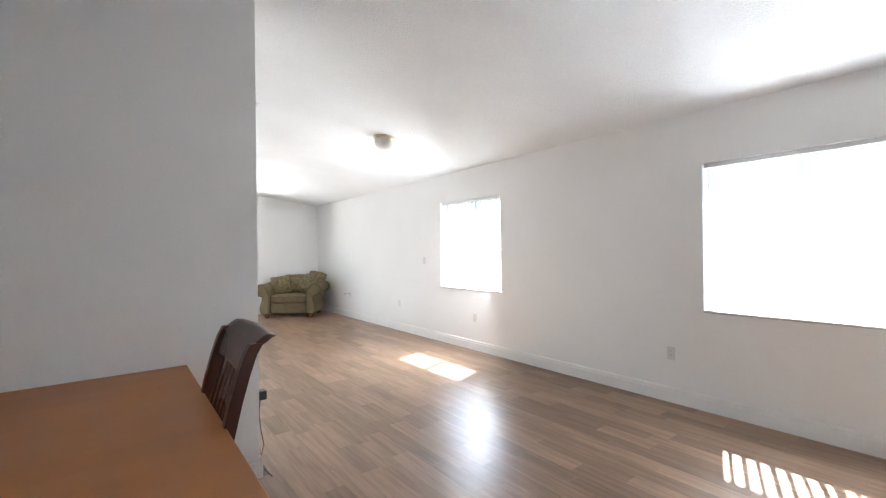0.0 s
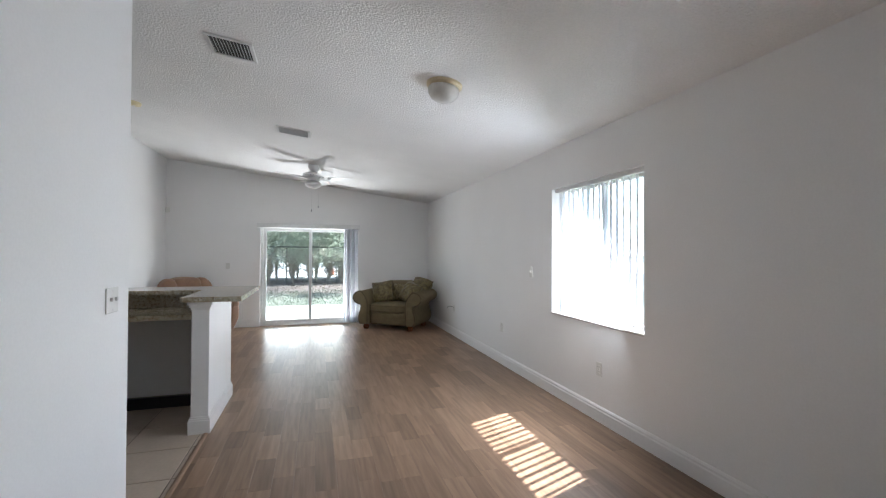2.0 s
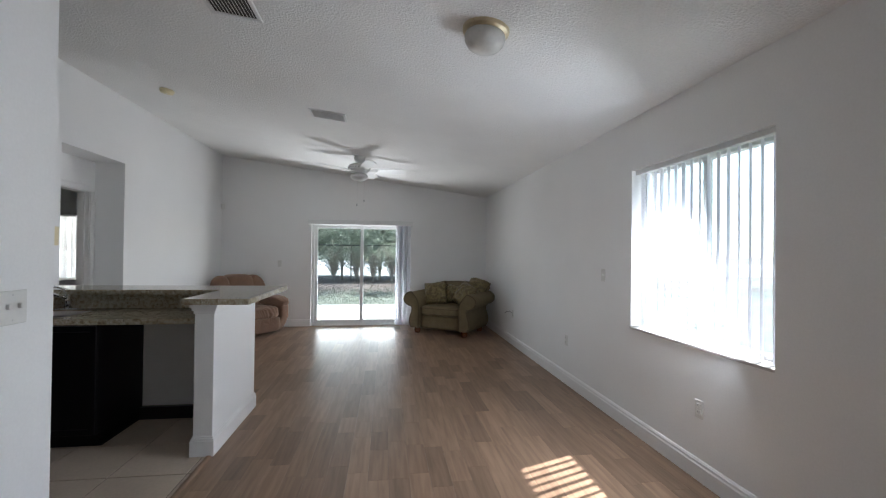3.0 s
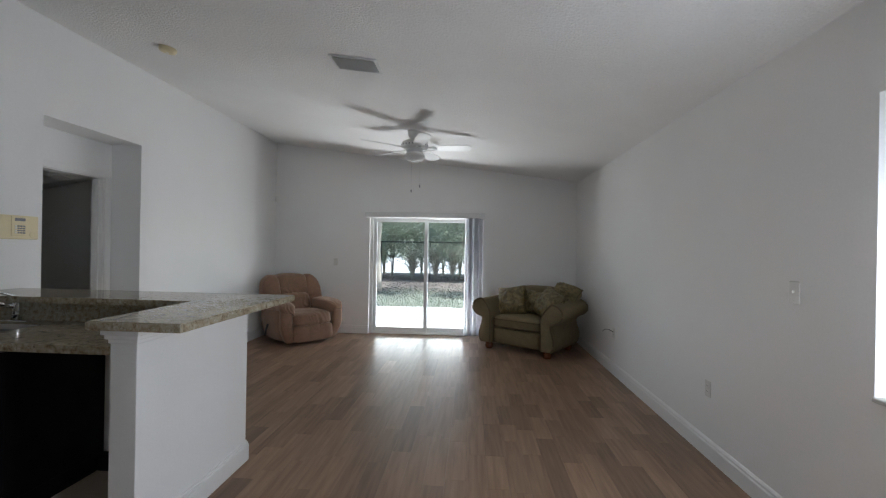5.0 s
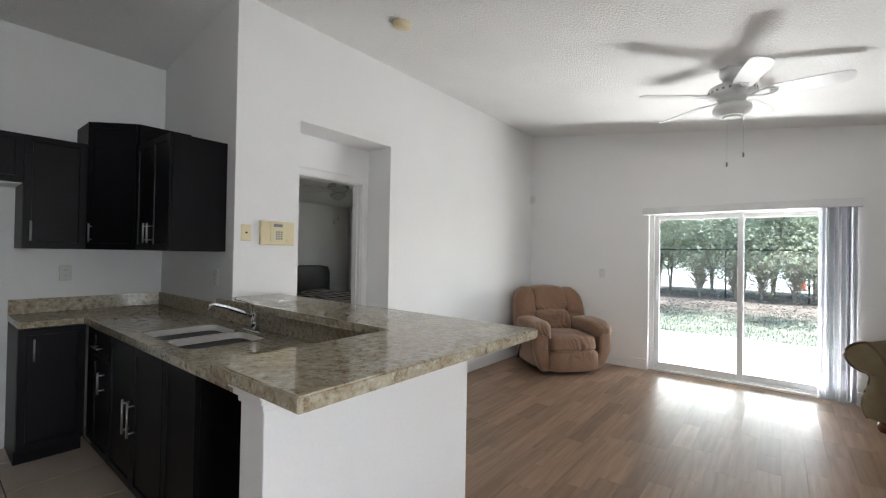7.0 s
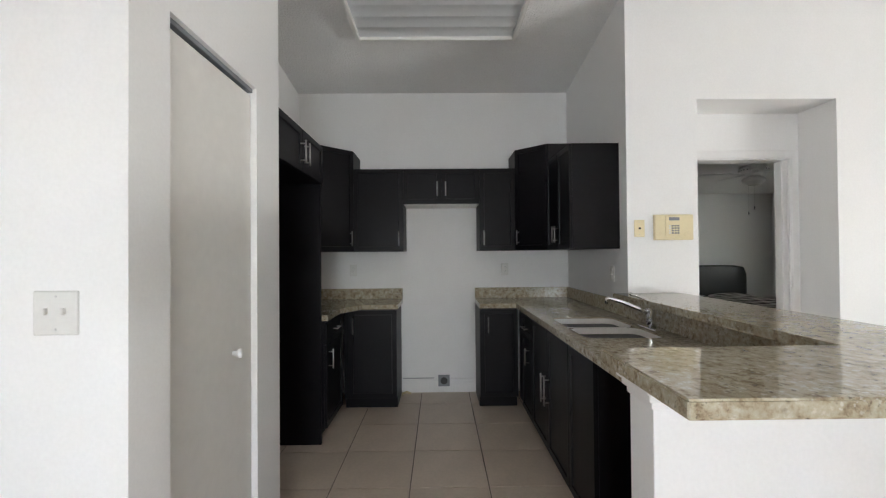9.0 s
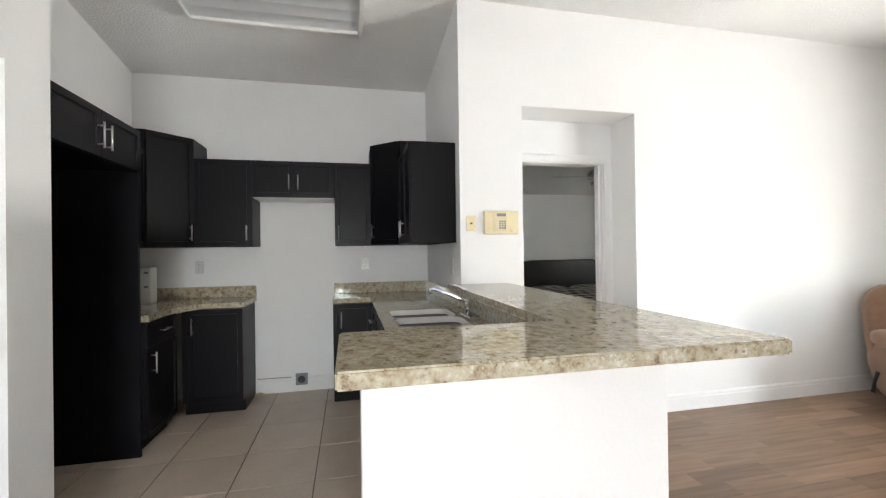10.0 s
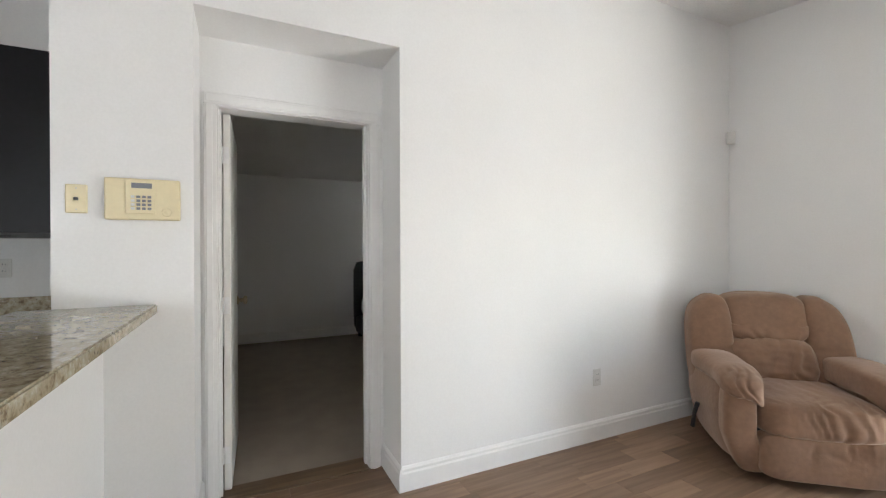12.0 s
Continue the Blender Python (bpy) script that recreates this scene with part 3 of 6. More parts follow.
def slider_blind():
    t = thing("vertical_blind", pose(SL[0] - 0.055, YN, 1.935), "white vinyl vertical blind drawn aside at a sliding door", "blind")
    w = 1.935
    part("valance", boxm(0, w, -0.10, -0.001, -0.035, 0.05, 0.004), ALU, t, "white boxed valance")
    bm = bmesh.new()
    n = 5
    prof = [(-0.0445 + 0.089 * i / n, 0.006 * (1 - (2 * i / n - 1) ** 2)) for i in range(n + 1)]
    a = [bm.verts.new((y, x, -0.03)) for x, y in prof]
    b = [bm.verts.new((y, x, -1.90)) for x, y in prof]
    for i in range(n):
        bm.faces.new((a[i], a[i + 1], b[i + 1], b[i]))
    bmesh.ops.solidify(bm, geom=bm.faces[:], thickness=0.0012)
    me = mesh_of("slat", bm, SLAT)
    rng = random.Random(9)
    for i in range(22):
        s = new("slat", me)
        s.parent = t
        s.matrix_local = pose(1.625 + i * 0.0125, -0.052 + rng.uniform(-0.006, 0.006), 0, 0, 0, rng.uniform(-28, 18))
    return t


slider_blind()


def casing(bm, y0, y1, z1, x, w=0.062, d=0.018):
    """Moulded casing round a door opening in a wall that runs along y, on its face at x towards +x."""
    for a, b in ((y0 - w, y0), (y1, y1 + w)):
        box(bm, x, x + d, a, b, 0, z1, 0.004)
        box(bm, x + d, x + d + 0.005, a + 0.012, b - 0.02, 0, z1, 0.002)
    box(bm, x, x + d, y0 - w, y1 + w, z1, z1 + w, 0.004)
    box(bm, x + d, x + d + 0.005, y0 - w + 0.012, y1 + w - 0.012, z1 + 0.014, z1 + w - 0.014, 0.002)


def bedroom_door():
    y0, y1, z1 = 6.70, 7.515, 2.045
    t = thing("door_1", pose(0, 0, 0), "white flush bedroom door standing open on its hinges", "door", kind="structure")
    bm = bmesh.new()
    casing(bm, y0 + 0.012, y1 - 0.012, z1 - 0.012, RX)
    part("door_casing", bm, TRIM, t, "white moulded casing")
    bm = bmesh.new()
    box(bm, BD, RX, y0, y0 + 0.018, 0, z1)
    box(bm, BD, RX, y1 - 0.018, y1, 0, z1)
    box(bm, BD, RX, y0 + 0.018, y1 - 0.018, z1 - 0.018, z1)
    box(bm, BD + 0.045, BD + 0.08, y0 + 0.018, y0 + 0.03, 0, z1 - 0.018)
    box(bm, BD + 0.045, BD + 0.08, y1 - 0.03, y1 - 0.018, 0, z1 - 0.018)
    part("door_jamb", bm, TRIM, t)
    leaf = part("door_leaf", boxm(-0.75, 0.0, 0, 0.036, 0.012, 2.02, 0.002), DOORPAINT, t, "white flush door leaf")
    leaf.matrix_world = pose(BD + 0.030, y0 + 0.034, 0, 0, 0, -2)
    for y in (-0.062, 0.036):
        bm = bmesh.new()
        lathe(bm, [(0.0, 0), (0.03, 0.0), (0.03, 0.006), (0.012, 0.012), (0.012, 0.035), (0.026, 0.042), (0.029, 0.052), (0.024, 0.062), (0.0, 0.064)], 16)
        bent(bm, lambda c: Vector((-0.68 + c.x, (0.036 + c.z) if y > 0 else -c.z, 0.95 + c.y)))
        part("knob", bm, BRASS, leaf, "aged brass knob", True)
    for z in (0.2, 1.0, 1.8):
        bm = bmesh.new()
        tube(bm, [(0.006, -0.008, z - 0.045), (0.006, -0.008, z + 0.045)], 0.007, 8)
        box(bm, 0.0005, 0.003, -0.017, 0.03, z - 0.045, z + 0.045)
        part("hinge", bm, TRIM, leaf, "painted hinge")
    return t


bedroom_door()
solid("threshold", boxm(BD - 0.01, RX + 0.02, 6.718, 7.497, 0.0, 0.009, 0.003), wood_material("oak_strip", (0.26, 0.17, 0.10), (0.16, 0.10, 0.06), 0.4), "worn wood strip between boards and carpet", "threshold")


def closet_door():
    t = thing("door_2", pose(0.115, CY1, 0), "off-white flush pantry door, closed", "door", kind="structure")
    w, h = 0.597, 2.075
    part("door_leaf", boxm(0.006, w - 0.006, -0.058, -0.024, 0.012, h - 0.03, 0.003), DOORPAINT, t)
    part("door_track", boxm(0.0, w, -0.062, -0.018, h - 0.018, h - 0.001), GREY, t, "dark metal top track")
    bm = bmesh.new()
    lathe(bm, [(0.0, 0), (0.010, 0.0), (0.009, 0.014), (0.018, 0.022), (0.019, 0.030), (0.012, 0.036), (0.0, 0.037)], 16)
    bent(bm, lambda c: Vector((0.165 + c.x, -0.024 + c.z, 0.955 + c.y)))
    part("knob", bm, PLASTIC, t, "small white knob", True)
    return t


closet_door()


# ---- outside ----
bm = bmesh.new()
vs = {}
xs = [-400, -60, -12, -4, 2, 8, 14, 60, 400]
ys = [-300, -40, -3, 11, 16, 22, 28, 60, 500]
for i, x in enumerate(xs):
    for j, y in enumerate(ys):
        vs[i, j] = bm.verts.new((x, y, -0.14))
for i in range(len(xs) - 1):
    for j in range(len(ys) - 1):
        bm.faces.new((vs[i, j], vs[i + 1, j], vs[i + 1, j + 1], vs[i, j + 1]))
solid("ground", bm, LAWN, "sunlit green and dry grass behind the house", "ground")
solid("patio", boxm(-2.4, 5.4, YN + 0.2, 14.1, -0.16, -0.05, 0.01), CONCRETE, "pale concrete patio slab in full sun", "patio")
bm = bmesh.new()
rng = random.Random(3)
lo, hi = [], []
for i in range(41):
    x = -20 + i
    lo.append(bm.verts.new((x, 18.6 + rng.uniform(-0.5, 0.5), -0.128)))
    hi.append(bm.verts.new((x, 29.2 + rng.uniform(-0.3, 0.3), -0.128)))
for i in range(40):
    bm.faces.new((lo[i], lo[i + 1], hi[i + 1], hi[i]))
solid("ground_litter", bm, MULCH, "brown fallen leaves under the trees", "ground")
solid("road", boxm(-120, 120, 29.5, 70.0, -0.15, -0.10), ROAD, "pale sunlit road beyond the fence", "road")


def lawn_tufts():
    """Grass blades and fallen leaves near the patio."""
    rng = random.Random(21)
    for name, mat, n, y0, y1, size, label in (("grass", BLADE, 16000, 14.15, 20.0, 0.045, "short green grass blades"), ("leaf_litter", MULCH, 9000, 16.5, 27.5, 0.06, "scattered fallen brown leaves")):
        v, f = [], []
        for _ in range(n):
            x, y = rng.uniform(-4.5, 6.5), rng.uniform(y0, y1)
            a, s = rng.uniform(0, 6.28), size * rng.uniform(0.6, 1.5)
            h = s if name == "grass" else 0.012
            k = len(v)
            dx, dy = math.cos(a) * s * 0.5, math.sin(a) * s * 0.5
            if name == "grass":
                v += [(x - dx * 0.3, y - dy * 0.3, -0.138), (x + dx * 0.3, y + dy * 0.3, -0.138), (x + dy * 0.5, y - dx * 0.5, -0.138 + h)]
                f.append((k, k + 1, k + 2))
            else:
                v += [(x - dx, y - dy, -0.125), (x - dy * 0.5, y + dx * 0.5, -0.118 + h), (x + dx, y + dy, -0.124), (x + dy * 0.5, y - dx * 0.5, -0.118 + h)]
                f.append((k, k + 1, k + 2, k + 3))
        me = bpy.data.meshes.new(name)
        me.from_pydata(v, [], f)
        me.materials.append(mat)
        tagged(new(name, me), label, "grass" if name == "grass" else "leaves", kind="stuff")


lawn_tufts()


def tree_mesh(seed, stems, height, spread, low, leaves, size, thick=0.046):
    """Trunk mesh with limbs, and a crown of loose leaves gathered in clumps."""
    rng = random.Random(seed)
    bm = bmesh.new()
    tips = []
    for _ in range(stems):
        a = rng.uniform(0, 6.28)
        pts, rs = [], []
        lean = rng.uniform(0.02, 0.13)
        for k in range(7):
            z = height * 0.62 * k / 6
            pts.append((math.cos(a) * lean * z + rng.uniform(-0.03, 0.03), math.sin(a) * lean * z + rng.uniform(-0.03, 0.03), z))
            rs.append(thick * (1 - 0.11 * k))
        tube(bm, pts, rs, 8)
        for k in (2, 3, 4, 5, 6):
            for _ in range(2):
                b = rng.uniform(0, 6.28)
                r = spread * rng.uniform(0.45, 0.95)
                p0 = Vector(pts[k])
                p2 = p0 + Vector((math.cos(b) * r, math.sin(b) * r, rng.uniform(0.2, 0.9)))
                p1 = (p0 + p2) / 2 + Vector((0, 0, 0.12))
                tube(bm, [p0, p1, p2], [0.018, 0.012, 0.005], 5)
                tips.append(p2)
                tips.append(p1)
    v, f = [], []
    clumps = []
    for _ in range(64):
        b = rng.uniform(0, 6.28)
        z = low + (height - low) * rng.random() ** 1.15
        r = spread * math.sqrt(rng.random()) * (1.0 if z < height * 0.75 else 0.7)
        clumps.append((Vector((math.cos(b) * r, math.sin(b) * r, z)), rng.uniform(0.25, 0.6)))
    clumps += [(p, 0.4) for p in tips if p.z > low + 0.7]
    for i in range(leaves):
        c, r = clumps[rng.randrange(len(clumps))]
        p = c + Vector((rng.gauss(0, r * 0.55), rng.gauss(0, r * 0.55), rng.gauss(0, r * 0.45)))
        if p.z < low * 0.8:
            continue
        u = Vector((rng.gauss(0, 1), rng.gauss(0, 1), rng.gauss(0, 0.6))).normalized()
        w = u.cross(Vector((rng.gauss(0, 1), rng.gauss(0, 1), rng.gauss(0, 1)))).normalized()
        s = size * rng.uniform(0.6, 1.4)
        k = len(v)
        v += [tuple(p - u * s), tuple(p + w * s * 0.42), tuple(p + u * s), tuple(p - w * s * 0.42)]
        f.append((k, k + 1, k + 2, k + 3))
    me = bpy.data.meshes.new("crown")
    me.from_pydata(v, [], f)
    me.materials.append(LEAF)
    return mesh_of("trunk", bm, BARK), me


def tree(x, y, meshes, turn, size, label):
    t = thing("tree", pose(x, y, -0.13, 0, 0, turn) @ Matrix.Scale(size, 4), label, "tree", "trees along the fence")
    for n, me in zip(("trunk", "crown"), meshes):
        o = new(n, me)
        o.parent = t
    return t


KINDS = [tree_mesh(s, st, h, sp, lw, 7200, 0.062, th) for s, st, h, sp, lw, th in ((1, 4, 4.6, 1.7, 0.80, 0.042), (2, 5, 4.2, 1.8, 0.65, 0.034), (5, 2, 5.0, 1.6, 0.90, 0.06))]
rng = random.Random(8)
for i, x in enumerate((-7.0, -5.0, -3.2, -1.7, 0.1, 1.9, 3.4, 5.2, 7.2, 9.5)):
    tree(x + rng.uniform(-0.3, 0.3), 25.9 + rng.uniform(-0.6, 0.6), KINDS[i % 3], rng.uniform(0, 360), rng.uniform(0.95, 1.15), "leafy green tree with several bare stems by a fence")
for i, x in enumerate((-8, -5.2, -2.4, 0.4, 3.2, 6.0, 9.0)):
    tree(x + rng.uniform(-0.5, 0.5), 28.4 + rng.uniform(-0.4, 0.5), KINDS[(i + 1) % 3], rng.uniform(0, 360), rng.uniform(1.25, 1.5), "tall leafy tree with a dense crown behind a fence")
bush = tree_mesh(31, 11, 1.6, 0.6, 0.22, 800, 0.05, 0.02)
for x, y in ((3.1, 23.7), (2.4, 23.6), (1.5, 23.7), (-0.4, 23.7), (0.7, 23.75), (4.4, 23.6)):
    tree(x, y, bush, rng.uniform(0, 360), 1.0, "thin twiggy shrub with few leaves by a fence")


def pale_tree():
    t = thing("tree", pose(-1.0, 18.4, -0.13), "pale-barked tree trunk standing on the lawn", "tree")
    bm = bmesh.new()
    tube(bm, [(0, 0, 0), (0.03, 0, 0.5), (0.0, 0.02, 1.4), (0.06, 0, 2.4), (0.25, 0.05, 3.3), (0.5, 0, 4.4)], [0.26, 0.20, 0.17, 0.16, 0.14, 0.10], 14)
    tube(bm, [(0.06, 0, 2.4), (0.5, -0.1, 2.75), (1.2, -0.2, 3.0), (1.9, -0.1, 3.5)], [0.10, 0.075, 0.05, 0.02], 8)
    tube(bm, [(0.0, 0, 2.2), (-0.5, 0.1, 2.9), (-1.1, 0.3, 3.8)], [0.09, 0.06, 0.02], 8)
    part("trunk", bm, material("pale_bark", (0.36, 0.31, 0.26), 0.95, vary=0.2, scale=5, grain=40, bump=0.6, depth=0.01), t, smooth=True)
    # crown out of view, added to cast dappled shade on the lawn
    rng = random.Random(77)
    v, f = [], []
    clumps = [(rng.gauss(0, 2.6), rng.gauss(0, 2.2), rng.uniform(4.0, 7.5)) for _ in range(90)]
    for _ in range(16000):
        c = clumps[rng.randrange(90)]
        p = Vector((c[0] + rng.gauss(0, 0.45), c[1] + rng.gauss(0, 0.45), c[2] + rng.gauss(0, 0.3)))
        if p.z < 3.3:
            continue
        u = Vector((rng.gauss(0, 1), rng.gauss(0, 1), rng.gauss(0, 0.5))).normalized()
        w = u.cross(Vector((rng.gauss(0, 1), rng.gauss(0, 1), rng.gauss(0, 1)))).normalized()
        s, k = 0.11 * rng.uniform(0.6, 1.4), len(v)
        v += [tuple(p - u * s), tuple(p + w * s * 0.45), tuple(p + u * s), tuple(p - w * s * 0.45)]
        f.append((k, k + 1, k + 2, k + 3))
    me = bpy.data.meshes.new("crown")
    me.from_pydata(v, [], f)
    me.materials.append(LEAF)
    new("crown", me).parent = t


pale_tree()


def fence():
    t = thing("chain_link_fence", pose(0, 24.0, -0.13), "dark chain-link fence with a top rail before the trees", "fence")
    for i in range(9):
        x = -9.2 + 2.4 * i
        part("post", tube(bmesh.new(), [(x, 0, 0), (x, 0, 1.88)], 0.03, 8), CHAIN, t)
    part("rail", tube(bmesh.new(), [(-9.2, 0, 1.85), (10, 0, 1.85)], 0.034, 8), CHAIN, t)
    v, f = [], []
    step, h = 0.12, 1.83
    n = int(19.2 / step)
    for i in range(-int(h / step), n):
        for s in (1, -1):
            x0 = -9.2 + i * step
            a, b = (x0, x0 + h) if s > 0 else (x0 + h, x0)
            k = len(v)
            v += [(a, 0, 0.0), (a + 0.006, 0, 0.0), (b + 0.006, 0, h), (b, 0, h)]
            f.append((k, k + 1, k + 2, k + 3))
    me = bpy.data.meshes.new("wire_mesh")
    me.from_pydata(v, [], f)
    me.materials.append(CHAIN)
    o = tagged(new("wire_mesh", me), kind="stuff")
    o.parent = t


fence()


def traffic_cone():
    t = thing("traffic_cone", pose(2.86, 31.5, -0.10), "orange and white traffic cone standing on the road", "cone")
    orange = material("cone_orange", (0.75, 0.13, 0.03), 0.5, vary=0.06, bump=0.02)
    part("base", boxm(-0.20, 0.20, -0.20, 0.20, 0, 0.05, 0.01), DARK, t)
    body = part("cone_body", lathe(bmesh.new(), [(0.17, 0.05), (0.16, 0.09), (0.035, 1.08), (0.025, 1.10), (0.0, 1.10)], 20), orange, t, smooth=True)
    for z0, z1 in ((0.52, 0.68), (0.80, 1.02)):
        r0, r1 = 0.16 - 0.125 * (z0 - 0.09) / 0.99 + 0.003, 0.16 - 0.125 * (z1 - 0.09) / 0.99 + 0.003
        part("band", lathe(bmesh.new(), [(r0, z0), (r1, z1)], 20), PLASTIC, body, "white reflective band", True)


traffic_cone()


# ---- kitchen ----
def bar_handle(bm, x, z0, z1, y=0.0, vertical=True, x1=None):
    """A steel bar pull on a face that looks towards -y."""
    if vertical:
        tube(bm, [(x, y - 0.032, z0), (x, y - 0.032, z1)], 0.006, 8)
        for z in (z0 + 0.02, z1 - 0.02):
            tube(bm, [(x, y, z), (x, y - 0.032, z)], 0.0045, 6)
    else:
        tube(bm, [(x, y - 0.032, z0), (x1, y - 0.032, z0)], 0.006, 8)
        for q in (x + 0.02, x1 - 0.02):
            tube(bm, [(q, y, z0), (q, y - 0.032, z0)], 0.0045, 6)
    return bm


def shaker(parent, name, x0, x1, z0, z1, handle=None, y=-0.001):
    """A shaker front on a face towards -y. handle: ('v', x, z0, z1) or ('h', x0, x1, z)."""
    bm = bmesh.new()
    g, r, t = 0.0015, 0.055, 0.020
    a, b, c, d = x0 + g, x1 - g, z0 + g, z1 - g
    r = min(r, (b - a) * 0.28, (d - c) * 0.32)
    box(bm, a, b, y - t, y, c, d)
    bm.normal_update()
    front = min(bm.faces, key=lambda q: q.calc_center_median().y)
    rim = list(front.edges)
    bmesh.ops.inset_region(bm, faces=[front], thickness=r, depth=0.0)
    bmesh.ops.inset_region(bm, faces=[front], thickness=0.004, depth=-0.009)
    bmesh.ops.bevel(bm, geom=[e for e in rim if e.is_valid], offset=0.0015, segments=1, affect="EDGES")
    p = part(name, bm, CABINET, parent)
    if handle:
        h = bmesh.new()
        if handle[0] == "v":
            bar_handle(h, handle[1], handle[2], handle[3], y - t)
        else:
            bar_handle(h, handle[1], handle[3], handle[3], y - t, False, handle[2])
        part("handle", h, STEEL, p, "brushed steel bar handle", True)
    return p


def cabinet(name, m, w, d, z0, z1, fronts, label, group, toe=False):
    """A cabinet unit: front along local x at y 0, towards -y; body behind it."""
    t = thing(name, m, label, "cabinet", group)
    bm = bmesh.new()
    if toe:
        box(bm, 0, w, 0.0, d, z0 + 0.10, z1, 0.001)
        box(bm, 0.0, w, 0.06, d, z0, z0 + 0.10)
    else:
        box(bm, 0, w, 0, d, z0, z1, 0.001)
    part("body", bm, CABINET, t)
    for kind, *a in fronts:
        shaker(t, kind, *a)
    return t


UP = "upper kitchen cabinets"
LOW = "base kitchen cabinets"
ZU0, ZU1, ZC1 = 1.37, 2.11, 2.27
UB, UC = "dark espresso shaker wall cabinet with steel bar handles", "taller dark espresso corner wall cabinet with a diagonal door"
FX = KX + 0.33 - 0.003
# on the back wall, fronts towards +x: local x runs along +y
def on_back(y, x=FX):
    return pose(x, y, 0, 0, 0, 90)


cabinet("wall_cabinet", on_back(4.12), 0.45, 0.325, ZU0, ZU1, [("door", 0, 0.45, ZU0, ZU1, ("v", 0.41, 1.42, 1.55))], UB, UP)
cabinet("wall_cabinet", on_back(4.57), 0.685, 0.325, 1.795, ZU1, [("door", 0, 0.3425, 1.795, ZU1, ("v", 0.305, 1.86, 1.99)), ("door", 0.3425, 0.685, 1.795, ZU1, ("v", 0.38, 1.86, 1.99))], "short dark espresso wall cabinet above the range gap", UP)
cabinet("wall_cabinet", on_back(5.255), 0.32, 0.325, ZU0, ZU1, [("door", 0, 0.32, ZU0, ZU1, ("v", 0.035, 1.42, 1.55))], UB, UP)
hp = thing("hood_panel", pose(FX, 0, 1.788), "pale flat panel under the short wall cabinet", "panel")
part("panel", boxm(-0.318, -0.004, 4.575, 5.25, 0, 0.0065), PLASTIC, hp)


def corner_cabinet(side):
    """A diagonal corner unit; side +1 at the right wall, -1 at the left."""
    yw = KY1 if side > 0 else KY0
    t = thing("corner_cabinet", pose(KX + 0.002, yw - side * 0.002, 0), UC, "cabinet", UP)
    s = -side
    L, D = 0.575 if side > 0 else 0.60, 0.335
    pts = [(0, 0), (L, 0), (L, s * D), (D, s * L), (0, s * L)]
    part("body", prism(bmesh.new(), pts, "z", ZU0, ZC1), CABINET, t)
    a, b = Vector((L, s * D, 0)), Vector((D, s * L, 0))
    if side > 0:
        a, b = b, a
    # door seen from the room runs from a to b
    u = (b - a).normalized()
    w = (b - a).length
    d = shaker(t, "door", 0.01, w - 0.01, ZU0 + 0.002, ZC1 - 0.002, ("v", 0.05 if side > 0 else w - 0.05, 1.42, 1.55))
    ang = math.degrees(math.atan2(u.y, u.x))
    d.matrix_local = pose(a.x, a.y, 0, 0, 0, ang)
    return t


corner_cabinet(1)
corner_cabinet(-1)
# on the right wall, fronts towards -y
cabinet("wall_cabinet", pose(KX + 0.58, KY1 - 0.332, 0), 0.615, 0.33, ZU0, ZU1, [("door", 0, 0.3075, ZU0, ZU1, ("v", 0.27, 1.42, 1.55)), ("door", 0.3075, 0.615, ZU0, ZU1, ("v", 0.345, 1.42, 1.55))], UB + ", end panel showing", UP)


def on_left(x, y):
    return pose(x, y, 0, 0, 0, 180)


cabinet("wall_cabinet", on_left(-1.06, KY0 + 0.332), 0.495, 0.33, ZU0, ZU1, [("door", 0, 0.2475, ZU0, ZU1, ("v", 0.21, 1.42, 1.55)), ("door", 0.2475, 0.495, ZU0, ZU1, ("v", 0.285, 1.42, 1.55))], UB, UP)
cabinet("wall_cabinet", on_left(CX0 - 0.004, 4.045), 0.885, 0.52, 1.845, 2.11, [("door", 0, 0.4425, 1.845, 2.11, ("v", 0.405, 1.89, 2.03)), ("door", 0.4425, 0.885, 1.845, 2.11, ("v", 0.48, 1.89, 2.03))], "dark espresso cabinet above the empty refrigerator bay", UP)
t = thing("refrigerator_panel", pose(-1.055, KY0, 0), "tall dark espresso side panel of the refrigerator bay", "panel")
part("panel", boxm(0, 0.022, 0.003, 0.525, 0.001, 2.11, 0.001), CABINET, t)
part("bay_back", boxm(0.025, 0.90, 0.003, 0.012, 0.001, 1.84), CABINET, t)

# base units
BF = KX + 0.46
BL = "dark espresso shaker base cabinet under a granite counter"
cabinet("base_cabinet", on_back(4.06, BF), 0.455, 0.45, 0, 0.868, [("door", 0.04, 0.455, 0.105, 0.862, ("v", 0.085, 0.66, 0.80))], BL, LOW, True)
cabinet("base_cabinet", on_back(5.235, BF), 0.33, 0.45, 0, 0.868, [("door", 0, 0.33, 0.105, 0.862, ("v", 0.07, 0.66, 0.80))], BL, LOW, True)
cabinet("base_cabinet", on_left(-1.06, 4.06), 0.50, 0.53, 0, 0.868, [("drawer", 0, 0.48, 0.70, 0.862, ("h", 0.17, 0.31, 0.785)), ("door", 0, 0.48, 0.105, 0.697, ("v", 0.05, 0.52, 0.66))], BL + " with a drawer", LOW, True)
RY = KY1 - 0.575
cabinet("base_cabinet", pose(-1.69, RY, 0), 0.587, 0.57, 0, 0.868, [("drawer", 0.22, 0.587, 0.70, 0.862, ("h", 0.33, 0.47, 0.765)), ("door", 0.22, 0.587, 0.105, 0.697, ("v", 0.49, 0.50, 0.63))], BL + " with a drawer", LOW, True)
